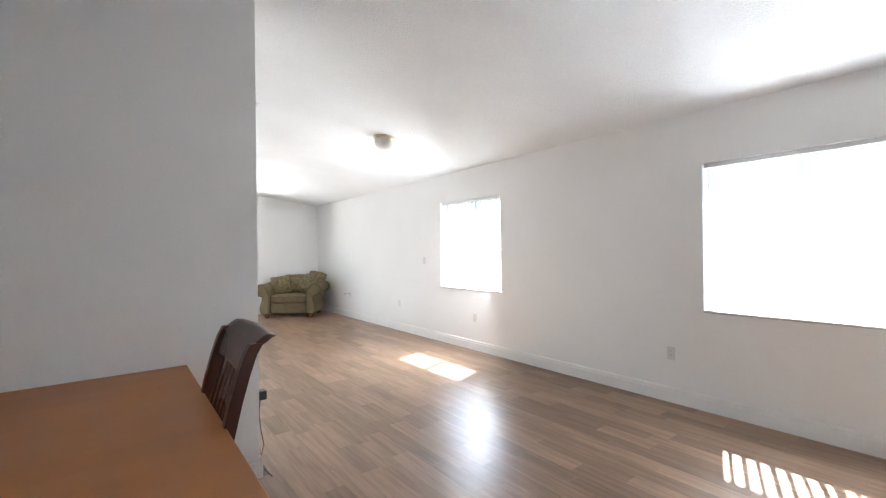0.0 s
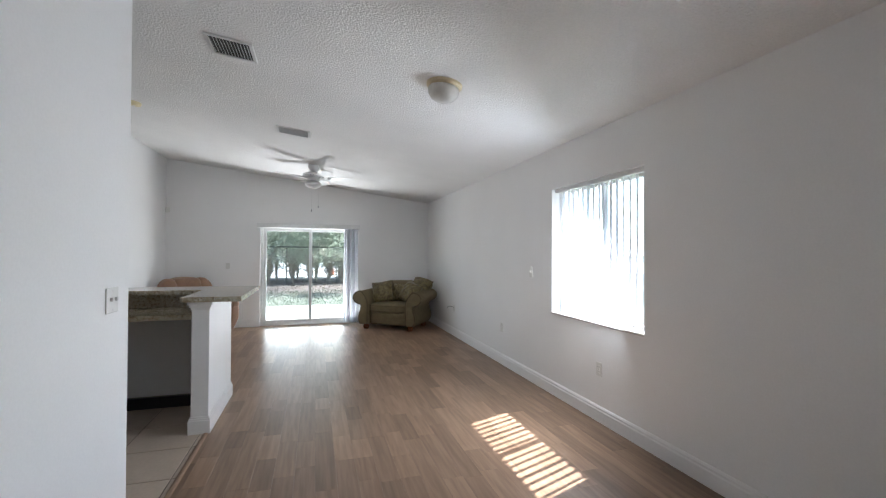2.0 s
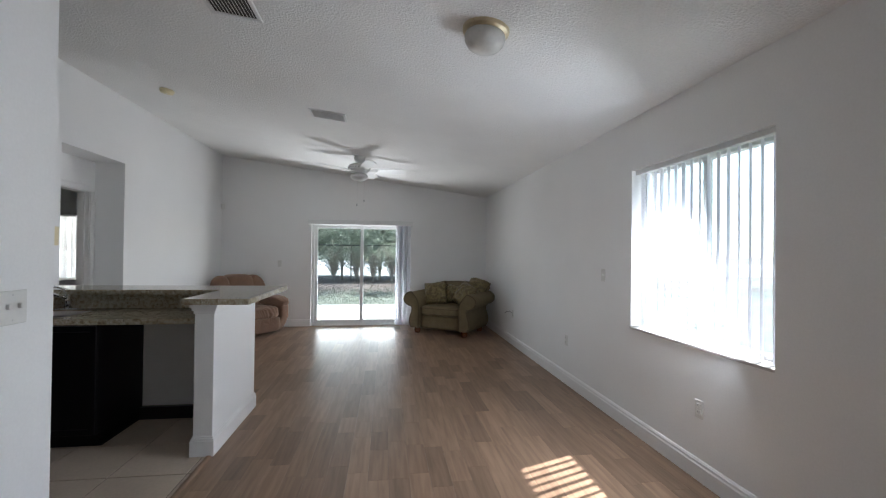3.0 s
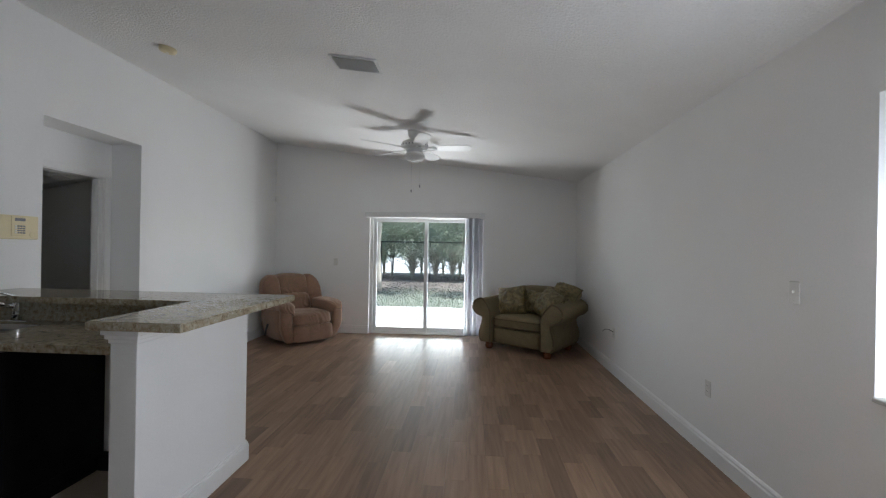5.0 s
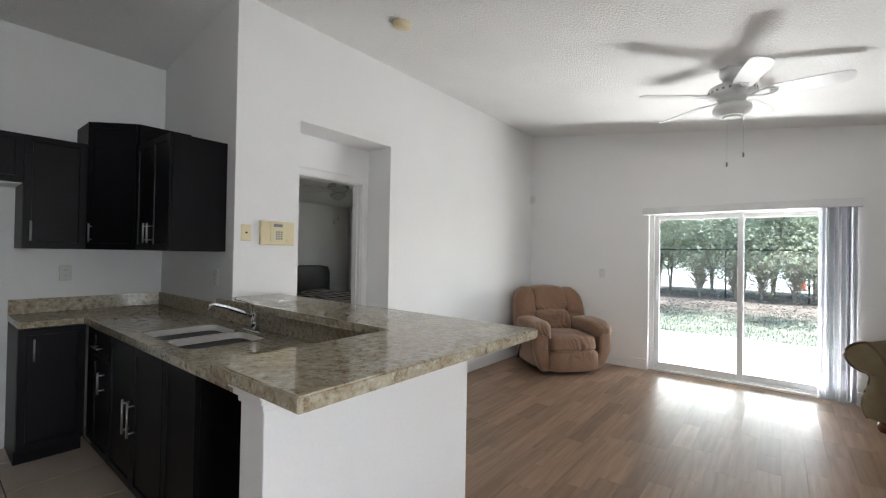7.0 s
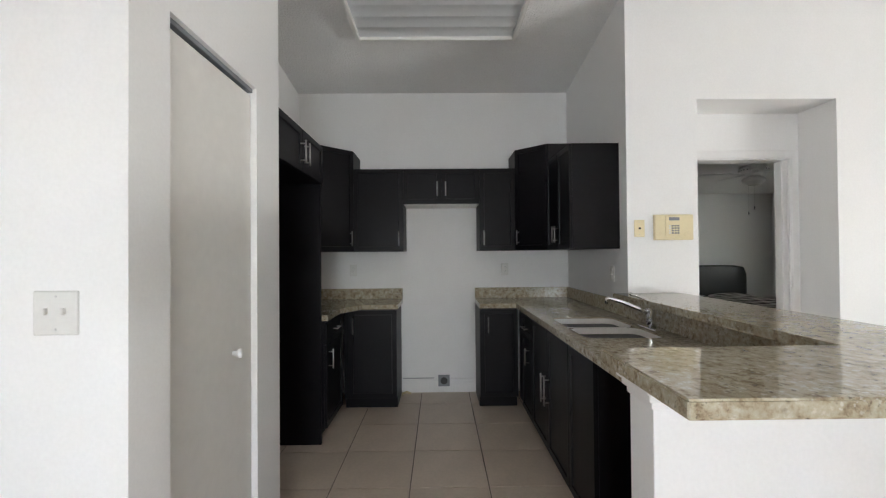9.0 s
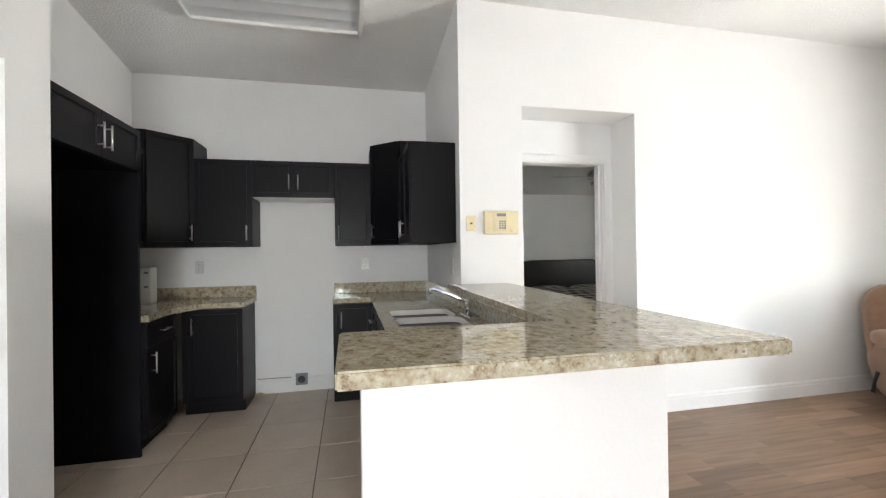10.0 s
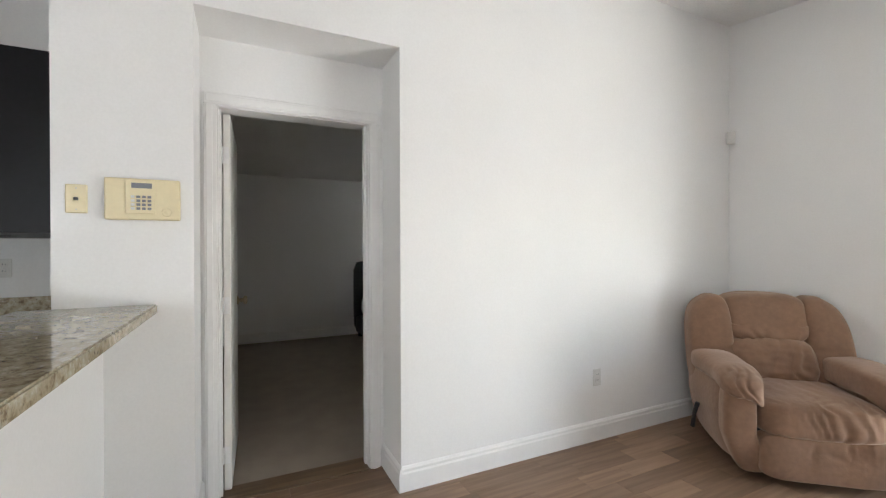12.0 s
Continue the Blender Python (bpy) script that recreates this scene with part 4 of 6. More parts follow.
cabinet("base_cabinet", pose(-1.10, RY, 0), 0.853, 0.57, 0, 0.868, [("door", 0, 0.4265, 0.105, 0.862, ("v", 0.385, 0.40, 0.58)), ("door", 0.4265, 0.853, 0.105, 0.862, ("v", 0.468, 0.40, 0.58))], "dark espresso sink base cabinet with two doors", LOW, True)
cabinet("base_cabinet", pose(-0.245, RY, 0), 0.369, 0.57, 0, 0.868, [("door", 0, 0.369, 0.105, 0.862)], "plain dark espresso base cabinet beside the dishwasher gap", LOW, True)
# added strip standing in for the dark untiled floor at the back
solid("dark_floor_band", boxm(0.13, 0.82, 6.10, 6.145, 0.001, 0.10), DARK, "dark strip standing in for bare floor behind the dishwasher gap", "board", "")

# counters
GT = "polished beige speckled granite"
bm = bmesh.new()
cy0, zc0, zc1 = KY1 - 0.605, 0.870, 0.910
hx0, hxm0, hxm1, hx1, hy0, hy1 = -0.85, -0.515, -0.490, -0.155, 5.63, 6.038
box(bm, KX + 0.49, hx0, cy0, KY1 - 0.001, zc0, zc1)
box(bm, hx1, 0.825, cy0, KY1 - 0.001, zc0, zc1)
box(bm, hx0, hx1, cy0, hy0, zc0, zc1)
box(bm, hx0, hx1, hy1, KY1 - 0.001, zc0, zc1)
box(bm, hxm0, hxm1, hy0, hy1, zc0, zc1 - 0.012)
box(bm, KX + 0.002, KX + 0.49, 5.233, KY1 - 0.001, zc0, zc1)
for a, b in ((hx0, hxm0), (hxm1, hx1)):
    # rounded corners of the cut-out
    for px, py, sx, sy in ((a, hy0, 1, 1), (b, hy0, -1, 1), (b, hy1, -1, -1), (a, hy1, 1, -1)):
        arc = [(px + sx * 0.06 * (1 - math.sin(k * math.pi / 12)), py + sy * 0.06 * (1 - math.cos(k * math.pi / 12))) for k in range(7)]
        prism(bm, [(px, py)] + (arc if sx * sy < 0 else arc[::-1]), "z", zc0, zc1 if px in (hx0, hx1) else zc1 - 0.012)
bmesh.ops.remove_doubles(bm, verts=bm.verts, dist=1e-5)
bmesh.ops.recalc_face_normals(bm, faces=bm.faces)
ct = thing("countertop", pose(0, 0, 0), GT + " counter with a cut-out for the sink", "countertop")
part("slab", bm, GRANITE, ct)
bm = bmesh.new()
box(bm, KX + 0.022, XW, KY1 - 0.022, KY1 - 0.002, zc1 + 0.0005, 1.012, 0.002)
box(bm, KX + 0.002, KX + 0.021, 5.233, KY1 - 0.002, zc1 + 0.0005, 1.012, 0.002)
box(bm, XW + 0.001, 0.825, KY1 - 0.022, KY1 - 0.002, zc1 + 0.0005, 1.026, 0.002)
part("backsplash", bm, GRANITE, ct, "upright granite strip")
cl = thing("countertop", pose(0, 0, 0), GT + " corner counter beside the range gap", "countertop")
bm = prism(bmesh.new(), [(KX + 0.002, KY0 + 0.002), (-1.056, KY0 + 0.002), (-1.056, 4.09), (-1.42, 4.09), (KX + 0.49, 4.22), (KX + 0.49, 4.53), (KX + 0.002, 4.53)], "z", zc0, zc1)
part("slab", bm, GRANITE, cl)
bm = bmesh.new()
box(bm, KX + 0.002, KX + 0.022, KY0 + 0.022, 4.53, zc1 + 0.0005, 1.012, 0.002)
box(bm, KX + 0.002, -1.058, KY0 + 0.002, KY0 + 0.021, zc1 + 0.0005, 1.012, 0.002)
part("backsplash", bm, GRANITE, cl, "upright granite strip")

# sink and tap
sk = thing("sink", pose(0, 0, 0), "double-bowl stainless steel undermount sink", "sink")
for a, b in ((hx0, hxm0), (hxm1, hx1)):
    bm = bmesh.new()
    n, rings = 6, []
    for z, ins, rad in ((zc1 - 0.008, 0.0015, 0.06), (zc1 - 0.03, 0.003, 0.06), (0.79, 0.008, 0.06), (0.765, 0.03, 0.05), (0.760, 0.08, 0.03)):
        ring = []
        for cx, cy, q in ((b - rad - ins, hy1 - rad - ins, 0), (a + rad + ins, hy1 - rad - ins, 1), (a + rad + ins, hy0 + rad + ins, 2), (b - rad - ins, hy0 + rad + ins, 3)):
            for k in range(n + 1):
                w = (q + k / n) * math.pi / 2
                ring.append(bm.verts.new((cx + rad * math.cos(w), cy + rad * math.sin(w), z)))
        rings.append(ring)
    for r0, r1 in zip(rings, rings[1:]):
        m = len(r0)
        for k in range(m):
            bm.faces.new((r0[k], r0[(k + 1) % m], r1[(k + 1) % m], r1[k]))
    bm.faces.new(rings[-1])
    bowl = part("bowl", bm, SINKSTEEL, sk, smooth=True)
    bm = lathe(bmesh.new(), [(0.0, 0), (0.045, 0.0), (0.045, 0.004), (0.03, 0.003), (0.0, 0.002)], 16, ((a + b) / 2, 5.85, 0.7605))
    part("drain", bm, CHROME, bowl)
tp = thing("tap", pose(-0.40, 6.078, zc1), "chrome single-lever kitchen tap with a long spout", "tap")
bm = bmesh.new()
box(bm, -0.10, 0.10, -0.028, 0.028, 0.0005, 0.012, 0.005, 2)
part("base_plate", bm, CHROME, tp, smooth=False)
part("tap_body", lathe(bmesh.new(), [(0.0, 0.012), (0.027, 0.012), (0.024, 0.05), (0.023, 0.10), (0.027, 0.115), (0.024, 0.135), (0.012, 0.147), (0.0, 0.148)], 20), CHROME, tp, smooth=True)
part("spout", tube(bmesh.new(), [(0, 0, 0.085), (-0.02, -0.06, 0.112), (-0.045, -0.14, 0.146), (-0.064, -0.205, 0.168), (-0.068, -0.222, 0.163), (-0.069, -0.226, 0.138)], [0.013, 0.012, 0.011, 0.011, 0.011, 0.011], 12), CHROME, tp, smooth=True)
part("lever", tube(bmesh.new(), [(0, 0, 0.142), (-0.01, -0.012, 0.160), (-0.035, -0.065, 0.185), (-0.05, -0.098, 0.194)], [0.012, 0.009, 0.008, 0.010], 10), CHROME, tp, smooth=True)

# half wall and raised bar
hw = thing("half_wall", pose(0, 0, 0), "white painted half wall carrying the raised bar", "wall", kind="structure")
part("end_wall", boxm(0.83, 0.955, 5.40, 6.315, 0, 1.028, 0.002), WALL, hw)
part("long_wall", boxm(XW + 0.001, 0.83, KY1, 6.315, 0, 1.028), WALL, hw)
bm = bmesh.new()
for z0, z1, o in ((0.965, 0.985, 0.006), (0.985, 1.005, 0.016), (1.005, 1.0285, 0.026)):
    box(bm, 0.83 - o, 0.955 + o, 5.40 - o, 6.315 + o * 0.3, z0, z1, 0.002)
part("cap_moulding", bm, TRIM, hw, "stepped white moulding under the bar")
bm = bmesh.new()
for z0, z1, o in ((0.0, 0.105, 0.016), (0.105, 0.120, 0.012), (0.120, 0.133, 0.006)):
    box(bm, 0.83 - o, 0.955 + o, 5.40 - o, 6.315 + o, z0, z1, 0.002)
    box(bm, XW + 0.02, 0.83 - o, 6.30, 6.315 + o, z0, z1)
part("base_moulding", bm, TRIM, hw, "white moulded base")
bm = prism(bmesh.new(), [(0.765, 5.343), (1.191, 5.343), (1.196, 5.348), (1.196, 6.485), (1.191, 6.49), (XW + 0.002, 6.50), (XW + 0.002, 6.05), (0.765, 6.05)], "z", 1.030, 1.070)
bt = thing("bar_top", pose(0, 0, 0), GT + " raised bar on a half wall", "countertop")
bmesh.ops.bevel(bm, geom=[e for e in bm.edges if abs(e.verts[0].co.z - e.verts[1].co.z) < 1e-4], offset=0.005, segments=2, affect="EDGES")
part("slab", bm, GRANITE, bt)

# empty range gap: outlet near the floor, pipe stub, scratched line
solid("wall_crack", boxm(KX + 0.001, KX + 0.010, 4.53, 4.83, 0.1335, 0.139), GREY, "dark gap along the top of a baseboard", "trim")
ro = thing("range_outlet", pose(KX + 0.016, 4.925, 0.115), "grey square range socket low on the wall", "outlet")
part("plate", boxm(0.001, 0.012, -0.055, 0.055, -0.055, 0.055, 0.004), GREY, ro)
bm = lathe(bmesh.new(), [(0.0, 0), (0.034, 0.0), (0.034, 0.006), (0.028, 0.008), (0.0, 0.004)], 20)
bent(bm, lambda c: Vector((0.012 + c.z, c.x, c.y)))
part("socket", bm, DARK, ro, "round black socket")
solid("pipe_stub", tube(bmesh.new(), [(-2.06, 4.53, 0.0), (-2.06, 4.53, 0.02), (-2.06, 4.57, 0.032), (-2.06, 4.61, 0.018)], 0.012, 8), BRASS, "short bent brass pipe stub on the floor", "pipe", "")
mb = thing("counter_box", pose(-1.88, 3.745, zc1 + 0.0005), "small white plastic appliance box on the counter", "box")
part("box_body", boxm(-0.06, 0.06, -0.05, 0.05, 0, 0.30, 0.012, 2), PLASTIC, mb)
for z in (0.13, 0.245):
    part("grille", boxm(0.0602, 0.063, 0.0, 0.03, z, z + 0.018, 0.001), GREY, mb, "narrow grey slot")


# ---- fixtures on walls and ceiling ----
def plate(name, m, kind, label, mat=PLATE, group=""):
    """A wall plate that faces local +x. kind: outlet, switch, double or blank."""
    t = thing(name, m, label, "outlet" if kind == "outlet" else "switch", group)
    w = 0.058 if kind == "double" else 0.035
    part("plate", boxm(0.0005, 0.006, -w, w, -0.057, 0.057, 0.003), mat, t)
    if kind == "outlet":
        for z in (-0.02, 0.02):
            o = part("socket", boxm(0.006, 0.0085, -0.017, 0.017, z - 0.014, z + 0.014, 0.002), mat, t)
            bm = bmesh.new()
            for y in (-0.006, 0.006):
                box(bm, 0.0085, 0.0088, y - 0.0012, y + 0.0012, z - 0.002, z + 0.007)
            part("slots", bm, DARK, o)
    elif kind in ("switch", "double"):
        for y in ((-0.023, 0.023) if kind == "double" else (0,)):
            part("toggle", boxm(0.006, 0.018, y - 0.005, y + 0.005, -0.004, 0.013, 0.002), mat, t)
    for z in (-0.042, 0.042) if kind != "outlet" else (0,):
        bm = lathe(bmesh.new(), [(0.0, 0), (0.003, 0), (0.002, 0.001), (0, 0.001)], 8)
        bent(bm, lambda c: Vector((0.006 + c.z, c.x, z + c.y)))
        part("screw", bm, STEEL, t)
    return t


E_, W_, S_, N_ = 0, 180, 90, -90
plate("wall_outlet", pose(XE, 4.735, 0.443, 0, 0, 180), "outlet", "white duplex wall outlet above a baseboard", group="outlets")
plate("wall_outlet", pose(XE, 6.69, 0.47, 0, 0, 180), "outlet", "white duplex wall outlet above a baseboard", group="outlets")
plate("wall_outlet", pose(XE, 8.64, 0.47, 0, 0, 180), "outlet", "white duplex wall outlet behind an armchair", group="outlets")
plate("wall_outlet", pose(XE, 2.155, 0.43, 0, 0, 180), "outlet", "white duplex wall outlet above a baseboard", group="outlets")
plate("light_switch", pose(XE, 5.92, 1.215, 0, 0, 180), "switch", "white single light switch on a wall")
plate("light_switch", pose(0.174, YN, 1.165, 0, 0, -90), "switch", "white single light switch near a sliding door")
plate("wall_outlet", pose(XW, 8.99, 0.422), "outlet", "white duplex wall outlet above a baseboard", group="outlets")
plate("light_switch", pose(CX1, 3.91, 1.20), "double", "white double light switch on the closet end wall")
plate("wall_outlet", pose(KX, 5.53, 1.19), "outlet", "white duplex outlet above the kitchen counter", PLATE, "outlets")
plate("wall_outlet", pose(KX, 4.05, 1.19), "outlet", "white duplex outlet above the kitchen counter", group="outlets")
wc = thing("wall_cable", pose(XE - 0.0095, 8.64, 0.48), "black cable stub hanging out of a wall plate", "cable")
part("wire", tube(bmesh.new(), [(0, 0, 0), (-0.045, 0.01, 0.03), (-0.075, 0.07, 0.02), (-0.07, 0.14, -0.01)], 0.0035, 6), DARK, wc, smooth=True)
part("connector", tube(bmesh.new(), [(-0.07, 0.14, -0.01), (-0.068, 0.165, -0.022)], 0.006, 8), STEEL, wc)
plate("wall_outlet", pose(-1.10, KY1, 1.19, 0, 0, -90), "outlet", "white duplex outlet on the kitchen side wall", group="outlets")
plate("wall_jack", pose(XW, 6.234, 1.503), "blank", "yellowed cream wall plate with a small jack", CREAM)
ob = thing("wall_jack_plug", pose(XW + 0.006, 6.234, 1.503), "small dark jack in a cream wall plate", "jack")
part("socket", boxm(0.0005, 0.006, -0.007, 0.007, -0.006, 0.006, 0.001), DARK, ob)
plate("wall_outlet", pose(CX1, 3.30, 0.43), "outlet", "white duplex outlet low on the closet end wall", group="outlets")
ad = thing("power_adapter", pose(CX1 + 0.0095, 3.30, 0.45), "black plug-in power adapter with a hanging cable", "adapter")
part("adapter_body", boxm(0, 0.07, -0.03, 0.03, -0.03, 0.028, 0.006, 2), DARK, ad)
part("cable", tube(bmesh.new(), [(0.035, 0, -0.03), (0.03, 0.01, -0.12), (0.045, 0.03, -0.24), (0.06, 0.02, -0.33), (0.03, -0.02, -0.40), (0.035, -0.09, -0.443), (0.05, -0.2, -0.444)], 0.0035, 6), DARK, ad, smooth=True)


def alarm_panel():
    t = thing("alarm_panel", pose(XW, 6.456, 1.508), "yellowed cream alarm keypad mounted on the wall", "keypad")
    part("housing", boxm(0.0005, 0.028, -0.13, 0.13, -0.085, 0.085, 0.006, 2), CREAM, t)
    part("keypad_plate", boxm(0.028, 0.033, -0.06, 0.045, -0.06, 0.078, 0.002), CREAM, t)
    part("display", boxm(0.033, 0.0345, -0.038, 0.032, 0.045, 0.066), GREY, t, "grey display window")
    for r in range(4):
        for c in range(4):
            part("key", boxm(0.033, 0.037, -0.040 + c * 0.019, -0.027 + c * 0.019, -0.044 + r * 0.016, -0.034 + r * 0.016, 0.001), GREY if c else PLASTIC, t)
    bm = lathe(bmesh.new(), [(0, 0), (0.020, 0), (0.018, 0.003), (0.012, 0.002), (0, 0.004)], 20)
    bent(bm, lambda c: Vector((0.028 + c.z, 0.085 + c.x, -0.05 + c.y)))
    part("speaker", bm, CREAM, t, "round ribbed speaker")
    bm = bmesh.new()
    for i in range(5):
        box(bm, 0.028, 0.0295, -0.118, -0.072, 0.045 + i * 0.007, 0.048 + i * 0.007)
    part("vent", bm, CREAM, t)


alarm_panel()
sn = thing("motion_sensor", pose(XW + 0.035, YN - 0.035, 2.19, 0, 0, -45), "small white sensor high in a corner", "sensor")
part("housing", boxm(-0.025, 0.022, -0.032, 0.032, -0.05, 0.05, 0.010, 2), PLASTIC, sn)
part("lens", boxm(0.022, 0.026, -0.02, 0.02, -0.035, 0.0, 0.002), MILK, sn)

SLOPE = math.degrees(math.atan(0.127))


def on_ceiling(x, y, turn=0):
    return pose(x, y, ceil(x), 0, SLOPE, 0) @ pose(0, 0, 0, 0, 0, turn)


def ceiling_vent(x, y, w, d, n, tilt, along, label):
    """A metal register; along: the axis that its slats run along."""
    t = thing("ceiling_vent", on_ceiling(x, y, 0 if along == "y" else 90), label, "vent")
    if along != "y":
        w, d = d, w
    # dark sheet that paints the shade inside the duct
    part("shade_sheet", boxm(-w / 2 + 0.02, w / 2 - 0.02, -d / 2 + 0.02, d / 2 - 0.02, -0.004, -0.0015), DUCT, t)
    bm = bmesh.new()
    for a, b, c, e in ((-w / 2, w / 2, -d / 2, -d / 2 + 0.026), (-w / 2, w / 2, d / 2 - 0.026, d / 2), (-w / 2, -w / 2 + 0.026, -d / 2 + 0.026, d / 2 - 0.026), (w / 2 - 0.026, w / 2, -d / 2 + 0.026, d / 2 - 0.026)):
        box(bm, a, b, c, e, -0.012, -0.0005, 0.003)
    part("vent_frame", bm, ALU, t)
    me = mesh_of("slat", boxm(-0.012, 0.012, -d / 2 + 0.026, d / 2 - 0.026, -0.0008, 0.0008), ALU)
    for i in range(n):
        s = new("slat", me)
        s.parent = t
        s.matrix_local = pose(-w / 2 + 0.026 + (i + 0.5) * (w - 0.052) / n, 0, -0.013, 0, tilt, 0)


ceiling_vent(1.17, 4.96, 0.31, 0.31, 12, 55, "y", "white metal ceiling air register with angled slats")
ceiling_vent(1.50, 6.84, 0.37, 0.25, 11, -50, "x", "white metal ceiling air register with fine slats")

dl = thing("ceiling_light", on_ceiling(2.66, 4.68), "round frosted glass ceiling light with a pale brass base", "lamp")
part("base", lathe(bmesh.new(), [(0, -0.0005), (0.135, -0.0005), (0.132, -0.018), (0.115, -0.03), (0, -0.03)], 28), material("pale_brass", (0.62, 0.52, 0.34), 0.35, 0.4, bump=0), dl, smooth=False)
part("shade", lathe(bmesh.new(), [(0.112, -0.030), (0.118, -0.045), (0.112, -0.075), (0.090, -0.105), (0.055, -0.125), (0.02, -0.133), (0, -0.134)], 28), MILK, dl, "frosted glass bowl", True)
sd = thing("smoke_detector", on_ceiling(-0.125, 6.97), "round yellowed smoke detector on the ceiling", "detector")
part("housing", lathe(bmesh.new(), [(0, -0.0005), (0.066, -0.0005), (0.066, -0.018), (0.058, -0.034), (0.03, -0.040), (0, -0.040)], 24), CREAM, sd, smooth=True)
part("test_button", lathe(bmesh.new(), [(0, -0.040), (0.012, -0.040), (0.010, -0.044), (0, -0.044)], 12), PLASTIC, sd)


def kitchen_light():
    t = thing("fluorescent_light", pose(-0.965, 4.88, 0), "boxed fluorescent ceiling light with a ribbed pale diffuser", "lamp")
    x, y, z0, z1 = 0.305, 0.615, 2.985, 3.065
    bm = bmesh.new()
    box(bm, -x, x, -y, -y + 0.03, z0, z1, 0.004)
    box(bm, -x, x, y - 0.03, y, z0, z1, 0.004)
    box(bm, -x, -x + 0.03, -y + 0.03, y - 0.03, z0, z1, 0.004)
    box(bm, x - 0.03, x, -y + 0.03, y - 0.03, z0, z1, 0.004)
    part("frame", bm, PLASTIC, t)
    part("housing", boxm(-x + 0.004, x - 0.004, -y + 0.004, y - 0.004, z1 - 0.002, 3.112), PLASTIC, t)
    pts = []
    n = 40
    for i in range(n + 1):
        u = i / n
        pts.append((-x + 0.03 + u * (2 * x - 0.06), z0 + 0.012 + 0.010 * abs(math.sin(u * math.pi * 4)) + 0.01))
    pts += [(x - 0.03, z1 - 0.004), (-x + 0.03, z1 - 0.004)]
    part("diffuser", prism(bmesh.new(), pts, "y", -y + 0.03, y - 0.03), BULB, t, "ribbed translucent diffuser")


kitchen_light()


def ceiling_fan(m, label, drop, turn):
    """Five-bladed fan; local z 0 at the blades, the ceiling drop above."""
    t = thing("ceiling_fan", m, label, "fan")
    part("canopy", lathe(bmesh.new(), [(0.0, drop + 0.015), (0.082, drop + 0.012), (0.084, drop - 0.02), (0.078, drop - 0.05), (0.060, drop - 0.082), (0.028, drop - 0.098), (0.0, drop - 0.099)], 28), FANWHITE, t, smooth=True)
    part("downrod", tube(bmesh.new(), [(0, 0, drop - 0.095), (0, 0, 0.085)], 0.014, 10), FANWHITE, t)
    part("motor", lathe(bmesh.new(), [(0.0, 0.092), (0.045, 0.092), (0.05, 0.086), (0.115, 0.078), (0.150, 0.060), (0.160, 0.036), (0.160, 0.008), (0.150, -0.006), (0.112, -0.016), (0.090, -0.020), (0.090, -0.050), (0.0, -0.050)], 36), FANWHITE, t, smooth=True)
    vents = bmesh.new()
    for i in range(24):
        a = 2 * math.pi * i / 24
        v = box(bmesh.new(), 0.1565, 0.1615, -0.008, 0.008, 0.014, 0.030)
        v.transform(Matrix.Rotation(a, 4, "Z"))
        me = bpy.data.meshes.new("slot")
        v.to_mesh(me)
        v.free()
        vents.from_mesh(me)
        bpy.data.meshes.remove(me)
    part("vent_slots", vents, GREY, t, "ring of grey motor vent slots")
    lk = part("light_kit", lathe(bmesh.new(), [(0.0, -0.051), (0.072, -0.051), (0.074, -0.064), (0.112, -0.072), (0.124, -0.086), (0.126, -0.104), (0.122, -0.122), (0.108, -0.126), (0.105, -0.138), (0.088, -0.142), (0.085, -0.152), (0.070, -0.156), (0.0, -0.157)], 36), FANWHITE, t, "stepped white light housing", True)
    part("lens", lathe(bmesh.new(), [(0.0, -0.1575), (0.066, -0.1575), (0.050, -0.166), (0, -0.170)], 24), MILK, lk, smooth=True)
    bm = bmesh.new()
    pts = [(0.215, -0.054), (0.25, -0.064), (0.52, -0.072), (0.625, -0.068), (0.660, -0.050), (0.672, -0.02), (0.672, 0.02), (0.660, 0.050), (0.625, 0.068), (0.52, 0.072), (0.25, 0.064), (0.215, 0.054)]
    prism(bm, pts, "z", -0.003, 0.003)
    blade = mesh_of("blade", bm, FANWHITE)
    bm = bmesh.new()
    for s in (1, -1):
        tube(bm, [(0.10, 0, -0.014), (0.14, s * 0.014, -0.012), (0.175, s * 0.036, -0.009), (0.21, s * 0.042, -0.007), (0.25, s * 0.030, -0.006), (0.268, s * 0.010, -0.006), (0.25, s * 0.002, -0.006), (0.225, s * 0.012, -0.006)], 0.006, 8)
    box(bm, 0.215, 0.285, -0.03, 0.03, -0.0065, -0.0035, 0.001)
    iron = mesh_of("blade_iron", bm, FANWHITE)
    for i in range(5):
        b = new("blade", blade)
        b.parent = t
        b.matrix_local = pose(0, 0, -0.004, 0, 0, turn + 72 * i) @ pose(0, 0, 0, -13, 0, 0)
        k = new("blade_iron", iron)
        k.parent = b
    for dx, ln in ((-0.025, 0.50), (0.075, 0.44)):
        c = part("pull_chain", tube(bmesh.new(), [(dx, -0.05, -0.13), (dx, -0.052, -ln)], 0.0012, 5), STEEL, t, "thin pull chain")
        part("fob", lathe(bmesh.new(), [(0, 0), (0.006, -0.006), (0.007, -0.024), (0.004, -0.038), (0, -0.039)], 10, (dx, -0.052, -ln)), GREY, c, smooth=True)
    return t


ceiling_fan(pose(1.712, 8.62, 2.60), "white five-bladed ceiling fan with a stepped light housing", ceil(1.712) - 2.60, 0)


